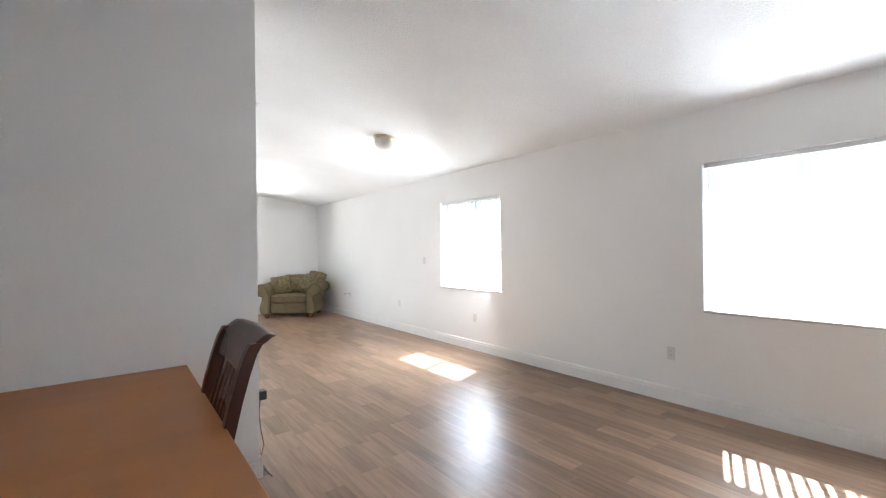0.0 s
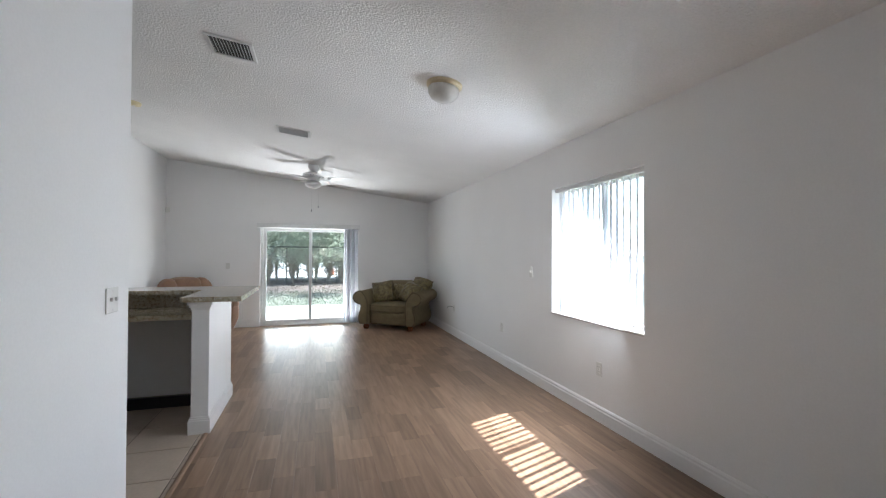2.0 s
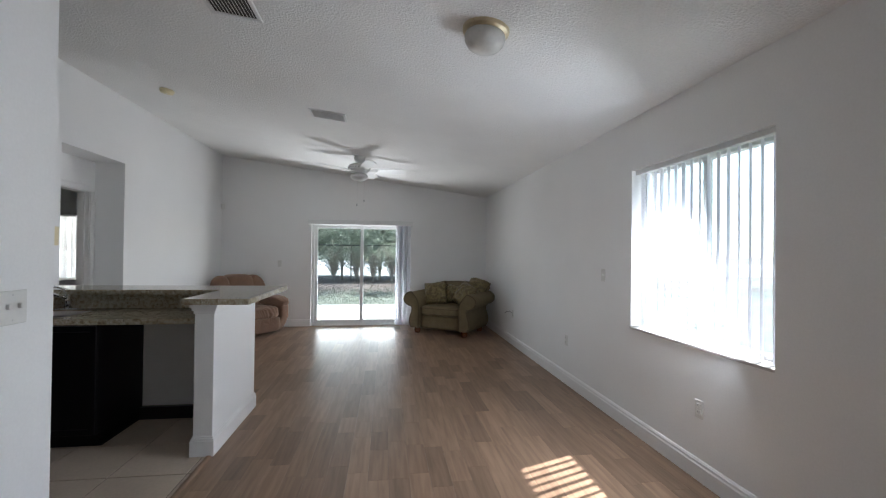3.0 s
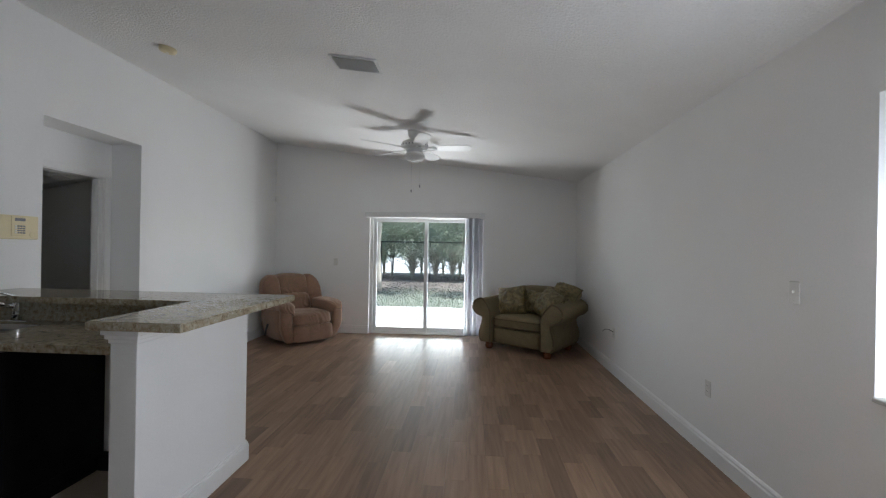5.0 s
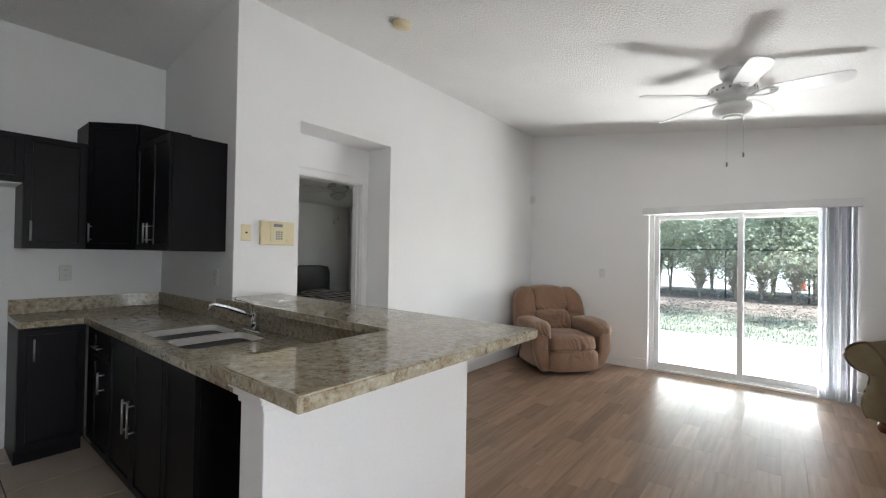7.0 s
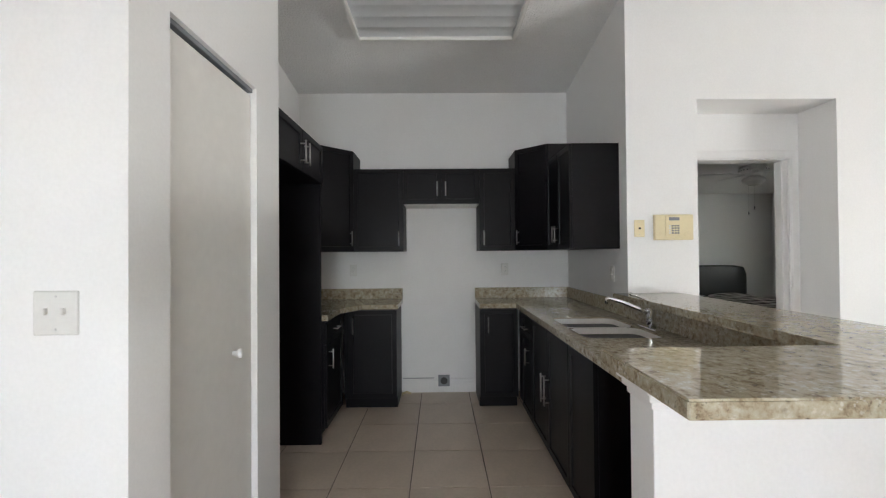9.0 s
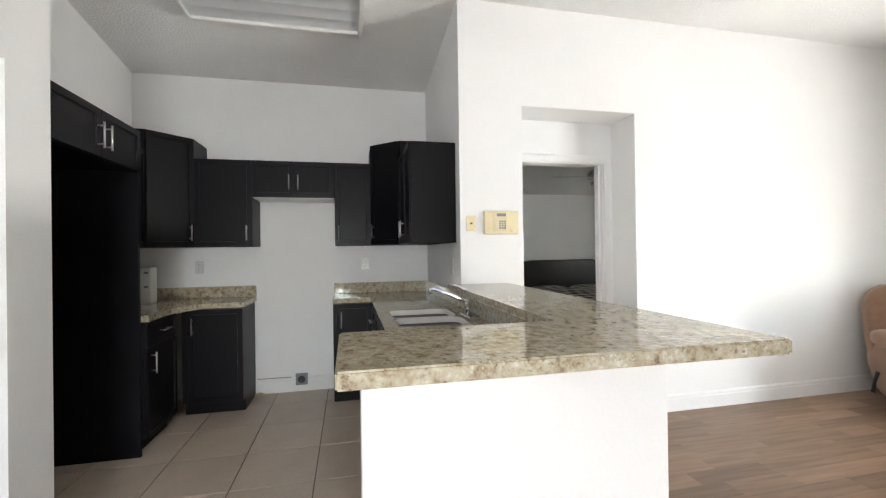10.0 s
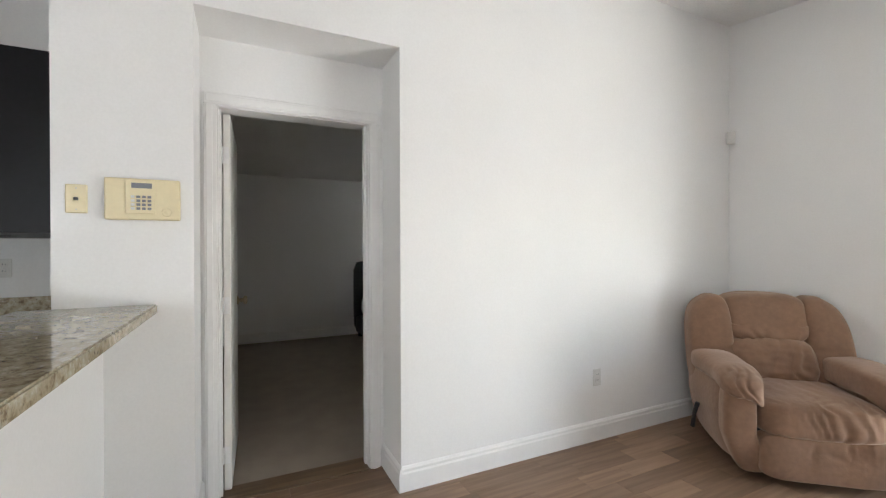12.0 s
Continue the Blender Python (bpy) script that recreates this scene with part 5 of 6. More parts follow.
# ---- living room seats ----
def scatter_pillow(m, w, h, thick, label, seed):
    """A square pillow, plump in the middle, with pinched corners and creases; stands in the local xz plane."""
    t = thing("pillow", m, label, "pillow", "pillows on the armchair")
    n = 34
    bm = bmesh.new()
    grid = {}
    for s in (1, -1):
        for i in range(n + 1):
            for j in range(n + 1):
                u, v = 2 * i / n - 1, 2 * j / n - 1
                edge = i in (0, n) or j in (0, n)
                if edge and s < 0:
                    grid[s, i, j] = grid[1, i, j]
                    continue
                d = thick / 2 * ((1 - abs(u) ** 2.6) * (1 - abs(v) ** 3.0)) ** 0.55
                d += (0.026 * noise.noise(Vector((u * 2.5 + seed, v * 2.5, s))) + 0.034 * abs(noise.noise(Vector((u * 3.5 + v * 2 + seed, v * 6 - u * 2 - seed, s)))) - 0.035 * max(0, abs(u * v) - 0.30) * math.sin((abs(u) - abs(v)) * 16)) * (0 if edge else 1)
                pin = 1 - 0.11 * (1 - u * u) * abs(v) ** 4 - 0.11 * (1 - v * v) * abs(u) ** 4 - 0.05 * (u * v) ** 4
                grid[s, i, j] = bm.verts.new((u * w / 2 * pin, s * d, h / 2 + v * h / 2 * pin))
    for s in (1, -1):
        for i in range(n):
            for j in range(n):
                bm.faces.new([grid[s, i + a, j + b] for a, b in ((0, 0), (1, 0), (1, 1), (0, 1))])
    part("cover", bm, DAMASK, t, smooth=True)
    bm = bmesh.new()
    q = []
    for k in range(4 * n):
        a, b = divmod(k, n)
        u, v = {0: (2 * b / n - 1, -1), 1: (1, 2 * b / n - 1), 2: (1 - 2 * b / n, 1), 3: (-1, 1 - 2 * b / n)}[a]
        pin = 1 - 0.11 * (1 - u * u) * abs(v) ** 4 - 0.11 * (1 - v * v) * abs(u) ** 4 - 0.05 * (u * v) ** 4
        q.append((u * w / 2 * pin, 0, h / 2 + v * h / 2 * pin))
    tube(bm, q + q[:1], 0.006, 6)
    part("piping", bm, PIPING, t, smooth=True)
    return t


def armchair():
    """Wide roll-arm chair; front towards local -y."""
    M = pose(3.246, 9.765, 0, 0, 0, -35) @ Matrix.Diagonal((0.952, 0.955, 1.03, 1))
    t = thing("armchair", M, "wide olive-brown chenille armchair with rolled arms", "armchair")
    def arm_rows():
        # outer line: swelling base, narrow waist, outward scroll; inner line leans out towards the top
        outer = ((0.09, 0.562), (0.13, 0.588), (0.18, 0.602), (0.24, 0.600), (0.30, 0.582), (0.36, 0.558), (0.41, 0.548), (0.445, 0.562), (0.462, 0.608), (0.478, 0.655),
                 (0.505, 0.696), (0.54, 0.722), (0.578, 0.730), (0.614, 0.722), (0.648, 0.694), (0.674, 0.656), (0.690, 0.612), (0.697, 0.568))
        return [(z, 0.40 + 0.145 * (max(0.0, z - 0.44) / 0.257) ** 2.3, b) for z, b in outer]
    for s in (-1, 1):
        bm = bmesh.new()
        rows = arm_rows()
        stations = ((-0.452, 0.90), (-0.446, 0.96), (-0.43, 1.0), (-0.25, 1.0), (-0.05, 1.0), (0.15, 1.0), (0.34, 1.0), (0.44, 1.0), (0.485, 0.94), (0.50, 0.80))
        loops = []
        for y, k in stations:
            left, right = [], []
            for z, a, b in rows:
                mid, half = (a + b) / 2, (b - a) / 2 * k
                zz = 0.36 + (z - 0.36) * (1 - (1 - k) * 0.5) + (0.03 * (y + 0.1) if z > 0.45 else 0)
                left.append(bm.verts.new((s * (mid - half), y, zz)))
                right.append(bm.verts.new((s * (mid + half), y, zz)))
            loops.append((left, right))
        n = len(rows)
        for (l0, r0), (l1, r1) in zip(loops, loops[1:]):
            for i in range(n - 1):
                bm.faces.new((l0[i], l0[i + 1], l1[i + 1], l1[i]))
                bm.faces.new((r0[i], r1[i], r1[i + 1], r0[i + 1]))
            bm.faces.new((l0[0], l1[0], r1[0], r0[0]))
            bm.faces.new((l0[-1], r0[-1], r1[-1], l1[-1]))
        for l, r in (loops[0], loops[-1]):
            for i in range(n - 1):
                bm.faces.new((l[i], r[i], r[i + 1], l[i + 1]))
        bent(bm, lambda c: c + Vector((0.006 * s * noise.noise(c * 5), 0.008 * noise.noise(c * 4 + Vector((3, 0, 0))), 0)))
        a = part("arm", bm, CHENILLE, t, smooth=True)
        bm = bmesh.new()
        pts = [(s * (a + 0.008), -0.447, z) for z, a, b in rows] + [(s * (b - 0.010), -0.447, z + 0.004) for z, a, b in rows[::-1]]
        pts = [(x, y, z - (0.010 if z > 0.45 else 0)) for x, y, z in pts]
        tube(bm, pts, 0.011, 8)
        part("piping", bm, PIPING, a, smooth=True)
    bm = cushion(bmesh.new(), 0, 0.02, 0.20, 0.83, 0.86, 0.24, 9, 10)
    part("seat_frame", bm, CHENILLE, t, smooth=True)
    bm = cushion(bmesh.new(), 0, -0.07, 0.385, 0.80, 0.74, 0.17, 6, 14, 0.12, 0.008, 6, 2.0)
    sc = part("seat_cushion", bm, CHENILLE, t, smooth=True)
    bm = bmesh.new()
    for z in (0.335, 0.43):
        tube(bm, [(-0.375, -0.40, z), (-0.33, -0.435, z), (0, -0.442, z), (0.33, -0.435, z), (0.375, -0.40, z)], 0.006, 6)
    part("piping", bm, PIPING, sc, smooth=True)
    bm = cushion(bmesh.new(), 0, 0.34, 0.47, 0.90, 0.22, 0.72, 6, 14)
    bent(bm, lambda c: Vector((c.x, c.y + 0.18 * max(0, c.z - 0.3), c.z + 0.02 * (1 - (c.x / 0.45) ** 2) * (c.z > 0.7))))
    part("backrest", bm, CHENILLE, t, smooth=True)
    bm = cushion(bmesh.new(), 0, 0.20, 0.635, 0.80, 0.20, 0.42, 4, 14, 0, 0.012, 5, 4.0)
    bent(bm, lambda c: Vector((c.x, c.y + 0.25 * max(0, c.z - 0.45), c.z)))
    part("back_cushion", bm, CHENILLE, t, smooth=True)
    for x, y in ((-0.47, -0.36), (0.47, -0.36), (-0.47, 0.34), (0.47, 0.34)):
        part("foot", lathe(bmesh.new(), [(0, 0), (0.040, 0), (0.050, 0.010), (0.058, 0.04), (0.060, 0.06), (0.052, 0.072), (0.050, 0.092), (0, 0.092)], 20, (x, y, 0)), FOOT, t, "turned cherry wood foot", True)
    # pillows lean on the back and arms
    P = "gold and olive patterned scatter pillow on an armchair"
    scatter_pillow(M @ pose(-0.22, -0.10, 0.452, -16, -9, 10), 0.45, 0.42, 0.27, P, 1.0)
    scatter_pillow(M @ pose(0.03, 0.05, 0.465, -18, 4, -4), 0.38, 0.36, 0.18, P, 5.0)
    scatter_pillow(M @ pose(0.25, -0.13, 0.465, -26, 16, -38), 0.46, 0.44, 0.25, P, 9.0)
    scatter_pillow(M @ pose(0.40, 0.24, 0.67, -40, 10, -16), 0.44, 0.28, 0.28, P, 14.0)


armchair()


def folds(c, seed, freq, sharp=3.0):
    """Narrow creases that run roughly along z, 0 to 1."""
    w = c.x * freq + 6.0 * noise.noise(Vector((c.x * 6 + seed, c.y * 7, c.z * 7)))
    return abs(math.sin(w)) ** sharp * max(0.0, 0.5 + 1.1 * noise.noise(Vector((c.x * 9, c.y * 5 + seed, c.z * 5))))


def recliner():
    """Padded recliner; front towards local -y."""
    M = pose(-0.15, 9.855, 0, 0, 0, 50) @ Matrix.Diagonal((1.0, 1.02, 0.965, 1))
    t = thing("recliner", M, "brown microfibre recliner armchair with padded arms, closed", "armchair")
    bm = bmesh.new()
    box(bm, -0.33, 0.33, -0.26, 0.30, 0.03, 0.25, 0.02)
    part("base", bm, DARK, t, "dark base frame under the seat")
    # seat with gathers over its front edge
    bm = cushion(bmesh.new(), 0, -0.085, 0.375, 0.63, 0.64, 0.20, 5, 40, 0.10)
    def gather(c):
        k = min(1.0, max(0.0, -c.y - 0.18) / 0.16)
        e = 0.35 + math.exp(-((c.x - 0.06) / 0.15) ** 2)
        fold = 0.017 * k * folds(c, 2.0, 52, 4.0) * e
        wave = 0.010 * noise.noise(Vector((c.x * 5, c.y * 6, 1.0))) + 0.005 * noise.noise(Vector((c.x * 22, c.y * 9, c.z * 14)))
        return c + Vector((0, 0.8 * fold - 0.02 * k * max(0, 0.42 - c.z) / 0.1, -0.5 * fold + wave))
    bent(bm, gather)
    part("seat_cushion", bm, MICRO, t, "creased seat pad", True)
    bm = cushion(bmesh.new(), 0, -0.345, 0.175, 0.62, 0.13, 0.26, 5.5, 36)
    def hang(c):
        k = min(1.0, max(0.0, c.z - 0.08) / 0.2)
        return c + Vector((0, 0.013 * k * folds(c, 7.0, 60, 4.0) * (0.3 + math.exp(-((c.x - 0.02) / 0.16) ** 2)) + 0.006 * noise.noise(c * 7), 0))
    bent(bm, hang)
    part("footrest", bm, MICRO, t, "closed padded footrest", True)
    # arms: side bolster, front pad, pillow on top that overhangs the front
    for s in (-1, 1):
        bm = cushion(bmesh.new(), s * 0.385, 0.02, 0.31, 0.17, 0.70, 0.50, 3.6, 14, 0, 0.010, 5, s)
        bent(bm, lambda c: Vector((c.x - s * 0.14 * max(0, 0.34 - c.z), c.y, c.z)))
        a = part("arm", bm, MICRO, t, smooth=True)
        bm = cushion(bmesh.new(), s * 0.398, -0.335, 0.315, 0.165, 0.12, 0.54, 4.2, 20)
        bent(bm, lambda c: Vector((c.x - s * 0.34 * max(0, 0.28 - c.z), c.y + 0.14 * max(0, 0.28 - c.z), c.z + 0.005 * noise.noise(c * 6))))
        part("arm_front", bm, MICRO, a, "rounded front pad", True)
        bm = cushion(bmesh.new(), s * 0.366, -0.075, 0.575, 0.245, 0.70, 0.135, 3.4, 34, 0, 0.016, 5, 3 + s)
        def droop(c):
            k = max(0.0, -c.y - 0.20)
            g = min(1.0, k / 0.14)
            inner = max(0.0, 0.34 - s * c.x)
            cut = 0.012 * g * folds(c, 4.0 + s, 62, 3.0) + 0.005 * g * noise.noise(c * 22)
            return c + Vector((0.015 * s * g, 0.7 * cut, -1.0 * k * k - (0.55 + 0.45 * g) * inner * (c.z < 0.6) - 0.05 * max(0, c.y) - 0.7 * cut))
        bent(bm, droop)
        part("arm_pad", bm, MICRO, a, "pillowed arm pad", True)
    # back: two side wings, head pad above, lumbar pad below
    def lean(c):
        return Vector((c.x * (1 - 0.06 * max(0, c.z - 0.6)), c.y + 0.33 * (c.z - 0.42), c.z))
    for s in (-1, 1):
        bm = cushion(bmesh.new(), s * 0.345, 0.235, 0.69, 0.27, 0.23, 0.62, 4.0, 26, 0, 0.012, 6, 7 + s)
        def wing(c):
            tuck = math.exp(-((c.z - 0.66 - 0.10 * (s * c.x - 0.3)) / 0.022) ** 2) * max(0.0, 1 - abs(s * c.x - 0.26) / 0.12)
            return lean(c) + Vector((0, -0.05 + 0.035 * tuck, -0.55 * max(0, s * c.x - 0.34)))
        bent(bm, wing)
        part("back_wing", bm, MICRO, t, smooth=True)
    bm = cushion(bmesh.new(), 0, 0.205, 0.845, 0.50, 0.27, 0.34, 4.2, 30, 0, 0.010, 5, 2)
    def head(c):
        k = max(0.0, 0.80 - c.z) / 0.11
        return lean(c) + Vector((0, 0.022 * k * folds(c, 3.0, 30), 0.02 * (c.x / 0.25) ** 2 * (c.z < 0.80) + 0.004 * noise.noise(c * 14)))
    bent(bm, head)
    part("head_pad", bm, MICRO, t, smooth=True)
    bm = cushion(bmesh.new(), 0, 0.175, 0.575, 0.50, 0.27, 0.32, 3.4, 36)
    bent(bm, lambda c: lean(c) + Vector((0, 0.028 * folds(c, 9.0, 30) * (0.6 + noise.noise(c * 5)) + 0.010 * noise.noise(c * 8) + 0.006 * noise.noise(Vector((c.x * 12, 3, c.z * 30))), 0)))
    part("lumbar_pad", bm, MICRO, t, "creased lumbar pad", True)
    part("back_shell", cushion(bmesh.new(), 0, 0.36, 0.52, 0.70, 0.12, 0.80, 5, 10), MICRO, t, smooth=True)
    bm = bmesh.new()
    tube(bm, [(-0.49, 0.02, 0.30), (-0.50, 0.05, 0.22), (-0.50, 0.08, 0.12)], [0.014, 0.012, 0.016], 8)
    part("lever", bm, DARK, t, "black release lever", True)


recliner()


# ---- dining corner ----
def dining_table():
    t = thing("dining_table", pose(-0.425, 2.25, 0), "honey-stained wooden dining table against a wall", "table")
    w, d = 0.93, 0.885
    bm = boxm(-w, w, -d, d, 0.722, 0.75, 0.004, 2)
    part("tabletop", bm, TABLE, t)
    for a, b, c, e in ((-w + 0.08, w - 0.08, -d + 0.05, -d + 0.07), (-w + 0.08, w - 0.08, d - 0.07, d - 0.05), (-w + 0.05, -w + 0.07, -d + 0.08, d - 0.08), (w - 0.07, w - 0.05, -d + 0.08, d - 0.08)):
        part("apron", boxm(a, b, c, e, 0.63, 0.7215, 0.002), TABLE, t)
    for sx in (-1, 1):
        for sy in (-1, 1):
            x, y = sx * (w - 0.06), sy * (d - 0.06)
            bm = prism(bmesh.new(), [(x - 0.035, y - 0.035), (x + 0.035, y - 0.035), (x + 0.035, y + 0.035), (x - 0.035, y + 0.035)], "z", 0, 0.7215)
            bent(bm, lambda c: Vector((x + (c.x - x) * (0.7 if c.z < 0.1 else 1), y + (c.y - y) * (0.7 if c.z < 0.1 else 1), c.z)))
            part("leg", bm, TABLE, t)


dining_table()


def dining_chair():
    """Slat-back chair; front towards local -y."""
    t = thing("dining_chair", pose(0.265, 2.31, 0, 0, 0, -90) @ Matrix.Diagonal((1.08, 1, 1.02, 1)), "dark mahogany slat-back dining chair at the table", "chair")
    def back_line(z):
        k = max(0.0, z - 0.45)
        return 0.205 + 0.10 * k + 0.22 * k * k + (0.5 * max(0.0, z - 0.96) ** 1.3)
    for s in (-1, 1):
        bm = bmesh.new()
        zs = [0.0, 0.2, 0.43, 0.55, 0.68, 0.80, 0.90, 0.97, 1.01]
        pts = [(s * (0.205 + 0.012 * (z > 0.45) + 0.02 * max(0, z - 0.45)), back_line(z) + (0.05 * (0.43 - z) if z < 0.43 else 0), z) for z in zs]
        rings = []
        for p in pts:
            hw, hd = 0.018, 0.022
            rings.append([bm.verts.new((p[0] + a * hw, p[1] + b * hd, p[2])) for a, b in ((-1, -1), (1, -1), (1, 1), (-1, 1))])
        for a, b in zip(rings, rings[1:]):
            for k in range(4):
                bm.faces.new((a[k], a[(k + 1) % 4], b[(k + 1) % 4], b[k]))
        bm.faces.new(rings[0])
        bm.faces.new(rings[-1])
        part("back_post", bm, CHAIRWOOD, t)
        bm = prism(bmesh.new(), [(s * 0.20 - 0.02, -0.20), (s * 0.20 + 0.02, -0.20), (s * 0.20 + 0.02, -0.16), (s * 0.20 - 0.02, -0.16)], "z", 0, 0.42)
        part("leg", bm, CHAIRWOOD, t)
    bm = bmesh.new()
    n = 12
    prof = []
    for i in range(n + 1):
        u = i / n
        z = 0.895 + 0.145 * u
        prof.append((back_line(min(z, 1.01)) + (0.055 * max(0, u - 0.72) / 0.28), z if z < 1.035 else 1.035))
    rows = []
    for j in range(13):
        x = -0.243 + 0.486 * j / 12
        c = 0.022 * (1 - (x / 0.243) ** 2)
        rows.append(([bm.verts.new((x, y + c - 0.013, z)) for y, z in prof], [bm.verts.new((x, y + c + 0.013, z - 0.004)) for y, z in prof]))
    for (f0, b0), (f1, b1) in zip(rows, rows[1:]):
        for i in range(n):
            bm.faces.new((f0[i], f1[i], f1[i + 1], f0[i + 1]))
            bm.faces.new((b0[i], b0[i + 1], b1[i + 1], b1[i]))
        bm.faces.new((f0[0], b0[0], b1[0], f1[0]))
        bm.faces.new((f0[n], f1[n], b1[n], b0[n]))
    for f, b in (rows[0], rows[-1]):
        bm.faces.new(f + b[::-1])
    part("top_rail", bm, CHAIRWOOD, t, "curved top rail", True)
    part("lower_rail", boxm(-0.20, 0.20, back_line(0.53) - 0.011, back_line(0.53) + 0.011, 0.515, 0.555, 0.003), CHAIRWOOD, t)
    for i in range(6):
        x = -0.145 + 0.058 * i
        bm = bmesh.new()
        rings = []
        for z in (0.55, 0.62, 0.70, 0.78, 0.86, 0.905):
            hw = 0.012 + 0.004 * math.sin((z - 0.55) / 0.355 * math.pi)
            c = 0.022 * (1 - (x / 0.243) ** 2) * (z - 0.55) / 0.355
            rings.append([bm.verts.new((x + a * hw, back_line(z) + c + b * 0.006, z)) for a, b in ((-1, -1), (1, -1), (1, 1), (-1, 1))])
        for a, b in zip(rings, rings[1:]):
            for k in range(4):
                bm.faces.new((a[k], a[(k + 1) % 4], b[(k + 1) % 4], b[k]))
        bm.faces.new(rings[0])
        bm.faces.new(rings[-1])
        part("back_slat", bm, CHAIRWOOD, t)
    part("seat_frame", boxm(-0.215, 0.215, -0.215, 0.20, 0.40, 0.44, 0.004), CHAIRWOOD, t)
    part("seat", cushion(bmesh.new(), 0, -0.01, 0.455, 0.42, 0.40, 0.05, 6, 8), material("dark_seat", (0.03, 0.022, 0.018), 0.7), t, "dark padded seat", True)
    for y in (-0.18, 0.19):
        part("stretcher", boxm(-0.19, 0.19, y - 0.01, y + 0.01, 0.20, 0.225), CHAIRWOOD, t)


dining_chair()


# ---- bedroom ----
def bed():
    t = thing("bed", pose(BX + 0.03, 9.14, 0), "made bed with a dark headboard and striped comforter", "bed")
    part("headboard", cushion(bmesh.new(), 0.05, 0, 0.57, 0.09, 1.62, 1.10, 12, 10), BLACKWOOD, t, "tall black padded headboard", True)
    part("bed_frame", boxm(0.10, 2.12, -0.79, 0.79, 0.06, 0.30, 0.02), BLACKWOOD, t, "black bed frame")
    part("mattress", cushion(bmesh.new(), 1.10, 0, 0.42, 2.00, 1.52, 0.24, 8, 10), PLASTIC, t, smooth=True)
    bm = cushion(bmesh.new(), 1.16, 0, 0.50, 1.90, 1.68, 0.32, 5, 22, 0.05, 0.03, 4, 3)
    part("comforter", bm, PLAID, t, "dark grey and white plaid comforter", True)
    for y in (-0.38, 0.38):
        part("pillow", cushion(bmesh.new(), 0.32, y, 0.60, 0.42, 0.64, 0.16, 3, 12, 0, 0.01, 6, y), PLAID, t, smooth=True)
    for x in (0.15, 2.06):
        for y in (-0.74, 0.74):
            part("leg", boxm(x - 0.03, x + 0.03, y - 0.03, y + 0.03, 0.004, 0.06), BLACKWOOD, t)


bed()
ns = thing("nightstand", pose(BX + 0.24, 10.22, 0.004), "small black nightstand beside the bed", "nightstand")
part("carcass", boxm(-0.20, 0.20, -0.22, 0.22, 0, 0.58, 0.006), BLACKWOOD, ns)
for z in (0.06, 0.32):
    d = part("drawer", boxm(0.20, 0.216, -0.205, 0.205, z, z + 0.235, 0.003), BLACKWOOD, ns)
    part("knob", lathe(bmesh.new(), [(0, 0), (0.012, 0), (0.014, 0.02), (0, 0.022)], 10, (0, 0, 0)), STEEL, d).matrix_local = pose(0.216, 0, z + 0.12, 0, 90, 0)
bw = thing("window_3", pose(-3.9, YN + 0.10, 0.85), "white bedroom window behind blinds", "window", kind="structure")
bm = bmesh.new()
for a, b, c, d in ((0, 1.05, 0, 0.045), (0, 1.05, 1.105, 1.15), (0, 0.045, 0.045, 1.105), (1.005, 1.05, 0.045, 1.105), (0.045, 1.005, 0.555, 0.595)):
    box(bm, a, b, 0, 0.06, c, d, 0.004)
part("window_frame", bm, ALU, bw)
p = part("pane", boxm(0.045, 1.005, 0.025, 0.030, 0.045, 1.105), GLASS, bw)
p.visible_shadow = False
vertical_blind("vertical_blind", pose(-2.86, YN + 0.05, 1.998, 0, 0, 90), 1.03, 1.11, 13, 12, "white vertical blind hanging closed in the bedroom window", 0.0, 0.078, "window blinds")
ceiling_fan(pose(-3.35, 8.9, 2.35), "white five-bladed bedroom ceiling fan", 2.27 + 0.85 * (-3.35 - BX + 0.2) / (XW - BX + 0.2) - 2.35, 40)


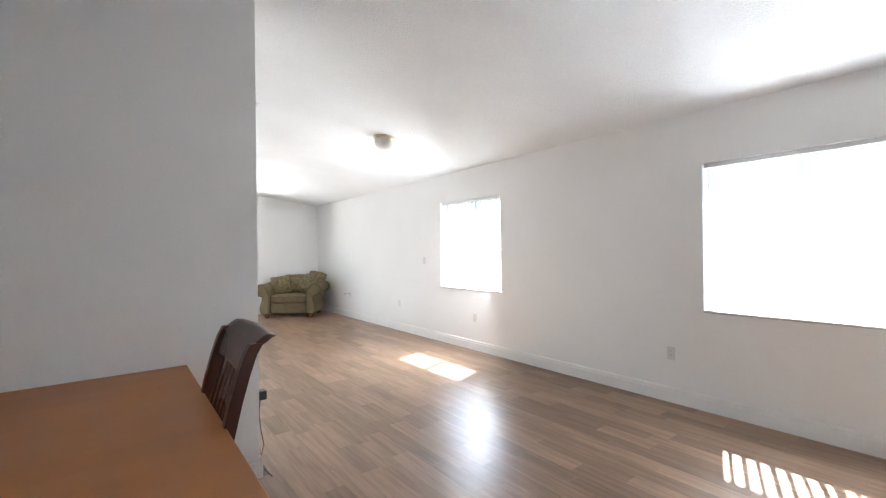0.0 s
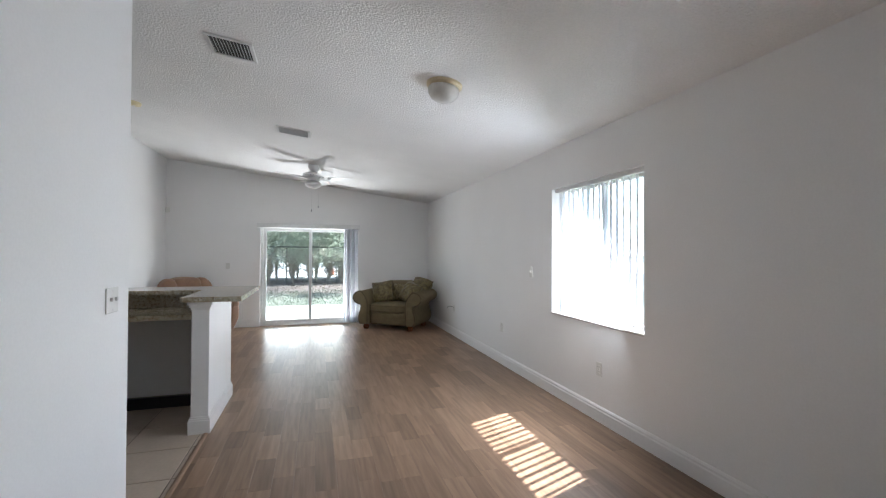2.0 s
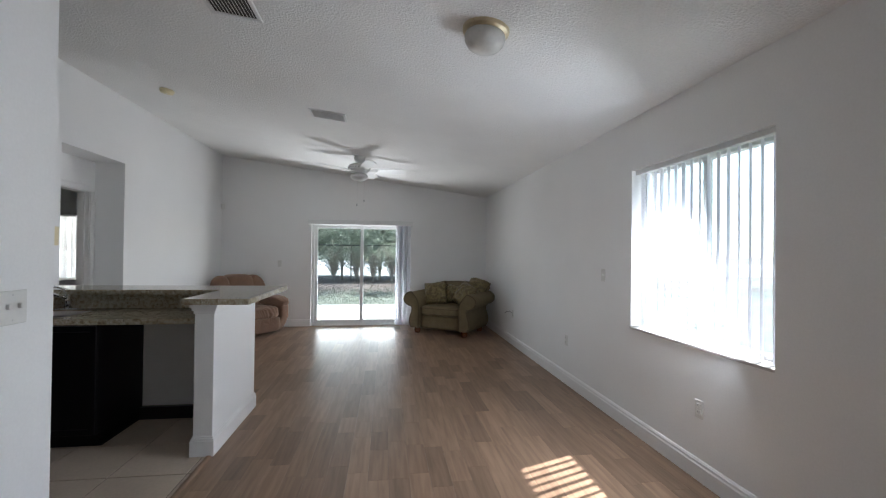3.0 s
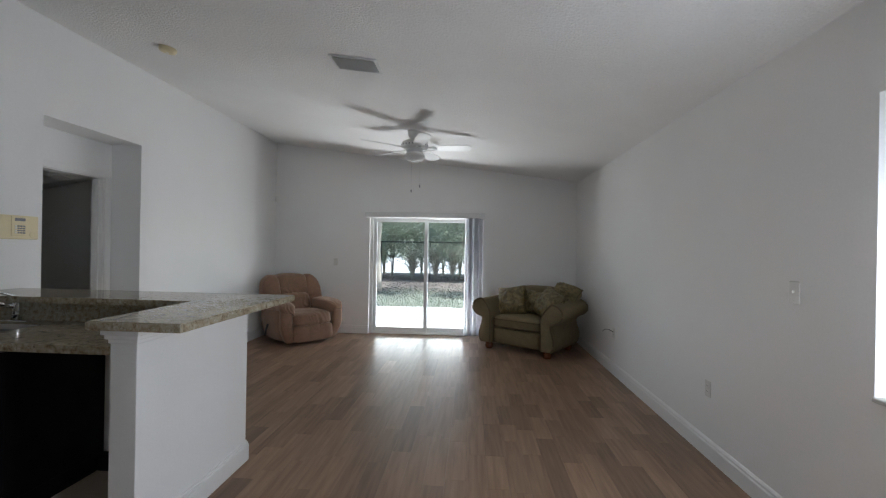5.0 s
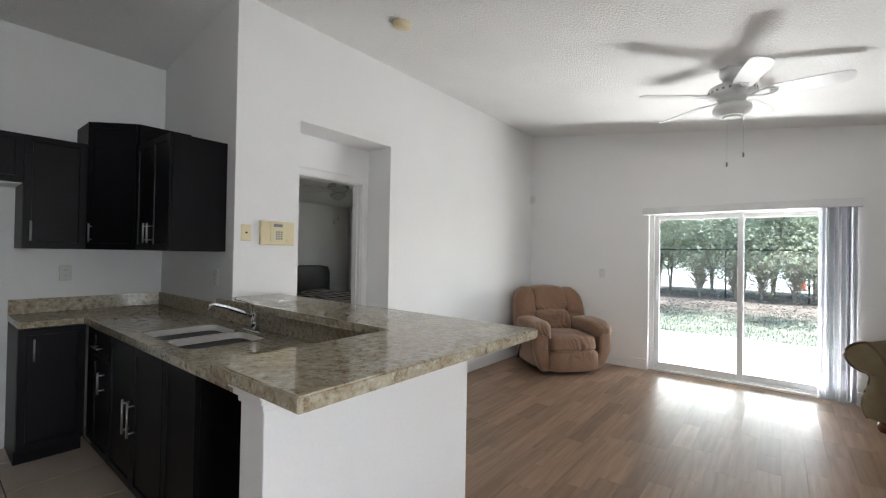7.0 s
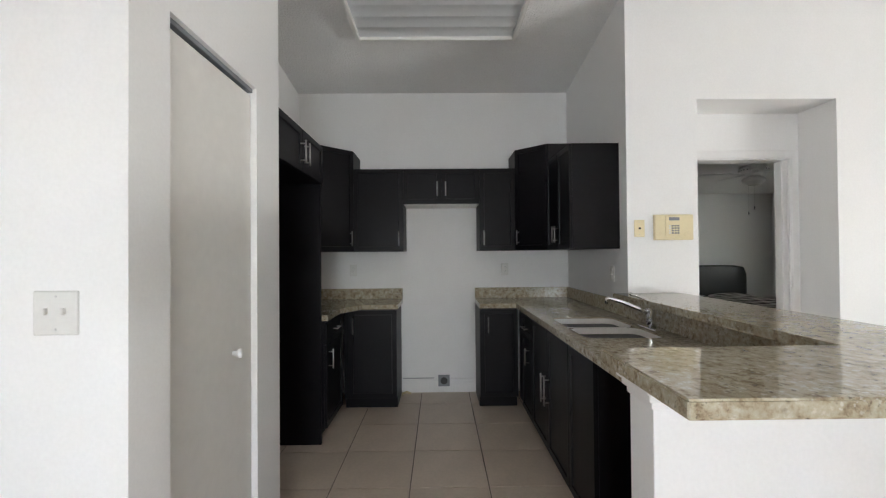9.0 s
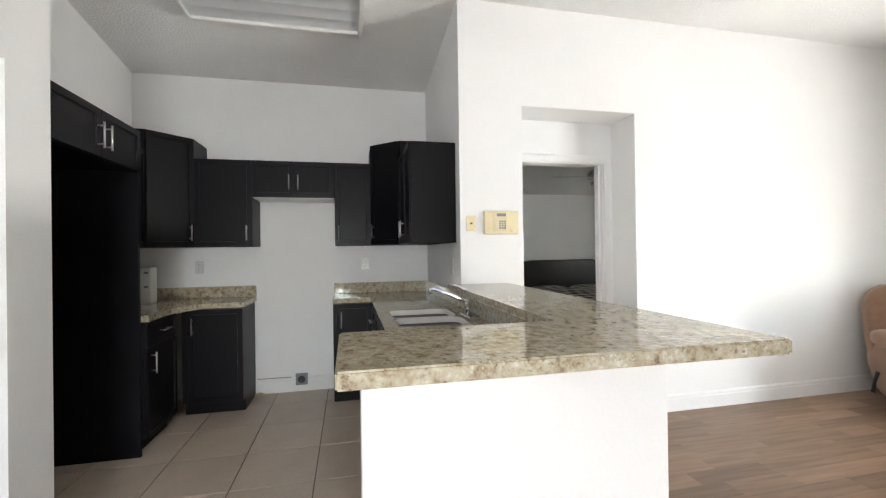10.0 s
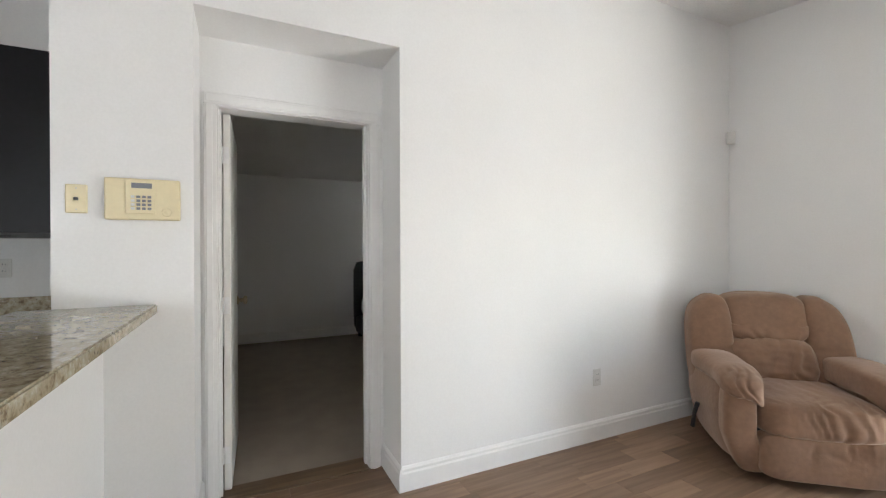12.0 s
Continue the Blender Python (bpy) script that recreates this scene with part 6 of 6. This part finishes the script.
# ---- laminate boards and tiles ----
def floor_boards():
    host = tagged(new("floor_laminate"), "brown laminate floor of staggered boards", "floor", kind="structure")
    rng = random.Random(12)
    W = 0.128
    near, far = [], []
    x = XE
    while x > DW:
        x0, x1 = max(x - W, DW), x
        y = YS - rng.uniform(0, 0.8)
        while y < YN + 0.05:
            ln = rng.choice((0.30, 0.40, 0.52, 0.66, 0.85))
            a, b = max(y, YS), min(y + ln, YN + 0.05)
            y += ln
            if b - a < 0.03:
                continue
            # keep clear of the tiles, the closet and the kitchen
            pieces = []
            if x0 >= 0.94 or b <= CY0:
                pieces.append((x0, x1, a, b))
            else:
                if a < CY0:
                    pieces.append((x0, x1, a, CY0))
                if x1 > 0.94:
                    pieces.append((0.94, x1, max(a, CY0), b))
                if b > 6.25 and x1 > XW:
                    pieces.append((max(x0, XW), min(x1, 0.94), max(a, 6.25), b))
            for p in pieces:
                if p[1] - p[0] < 0.004 or p[3] - p[2] < 0.004:
                    continue
                m0, m1 = (p[0] + p[1]) / 2, (p[2] + p[3]) / 2
                (near if 1.1 < m0 < 3.7 and 3.2 < m1 < 8.2 and len(near) < 300 else far).append(p)
        x -= W
    g = 0.0004
    def add(vs, fs, x0, x1, a, b, z=0.0):
        k = len(vs)
        x0, x1, a, b = x0 + g, x1 - g, a + g, b - g
        vs += [(x0, a, z - 0.007), (x1, a, z - 0.007), (x1, b, z - 0.007), (x0, b, z - 0.007), (x0, a, z), (x1, a, z), (x1, b, z), (x0, b, z)]
        for i in range(4):
            j = (i + 1) % 4
            fs.append((k + i, k + j, k + 4 + j, k + 4 + i))
        fs.append((k + 4, k + 5, k + 6, k + 7))
    shared = {}
    for x0, x1, a, b in near:
        key = (round(x1 - x0, 4), round(b - a, 3))
        if key not in shared:
            vs, fs = [], []
            add(vs, fs, 0, x1 - x0, 0, b - a)
            me = bpy.data.meshes.new("board")
            me.from_pydata(vs, [], fs)
            me.materials.append(FLOOR)
            shared[key] = me
        o = new("board", shared[key])
        o.parent = host
        o.location = (x0, a, 0)
    vs, fs = [], []
    for r in far:
        add(vs, fs, *r)
    # the recess in front of the bedroom door
    for i in range(3):
        for a, b in ((6.64, 7.05), (7.05, 7.583)):
            add(vs, fs, XW - 0.1 * (i + 1), XW - 0.1 * i, a, b)
    me = bpy.data.meshes.new("boards")
    me.from_pydata(vs, [], fs)
    me.materials.append(FLOOR)
    o = tagged(new("boards", me), "brown laminate boards", kind="stuff")
    o.parent = host


floor_boards()


def floor_tiles():
    host = tagged(new("floor_tiles"), "beige ceramic kitchen floor tiles", "floor", kind="structure")
    gx, gy, s = -1.385, 4.71, 0.4565
    made = {}
    for i in range(-3, 7):
        for j in range(-4, 5):
            x0, x1 = max(gx + i * s, KX), min(gx + (i + 1) * s, 0.925)
            y0, y1 = max(gy + j * s, KY0), min(gy + (j + 1) * s, KY1)
            if x1 - x0 < 0.02 or y1 - y0 < 0.02:
                continue
            key = (round(x1 - x0, 3), round(y1 - y0, 3))
            if key not in made:
                made[key] = mesh_of("tile", boxm(0.0035, x1 - x0 - 0.0035, 0.0035, y1 - y0 - 0.0035, -0.007, 0.0, 0.0015), TILE)
            o = new("tile", made[key])
            o.parent = host
            o.location = (x0, y0, 0)


floor_tiles()
bm = bmesh.new()
prism(bm, [(0.922, 0.0), (0.960, 0.0), (0.955, 0.006), (0.945, 0.009), (0.935, 0.009), (0.926, 0.006)], "y", CY1 + 0.01, 5.42)
solid("transition_strip", bm, FLOOR, "brown wood strip between boards and tiles", "trim")
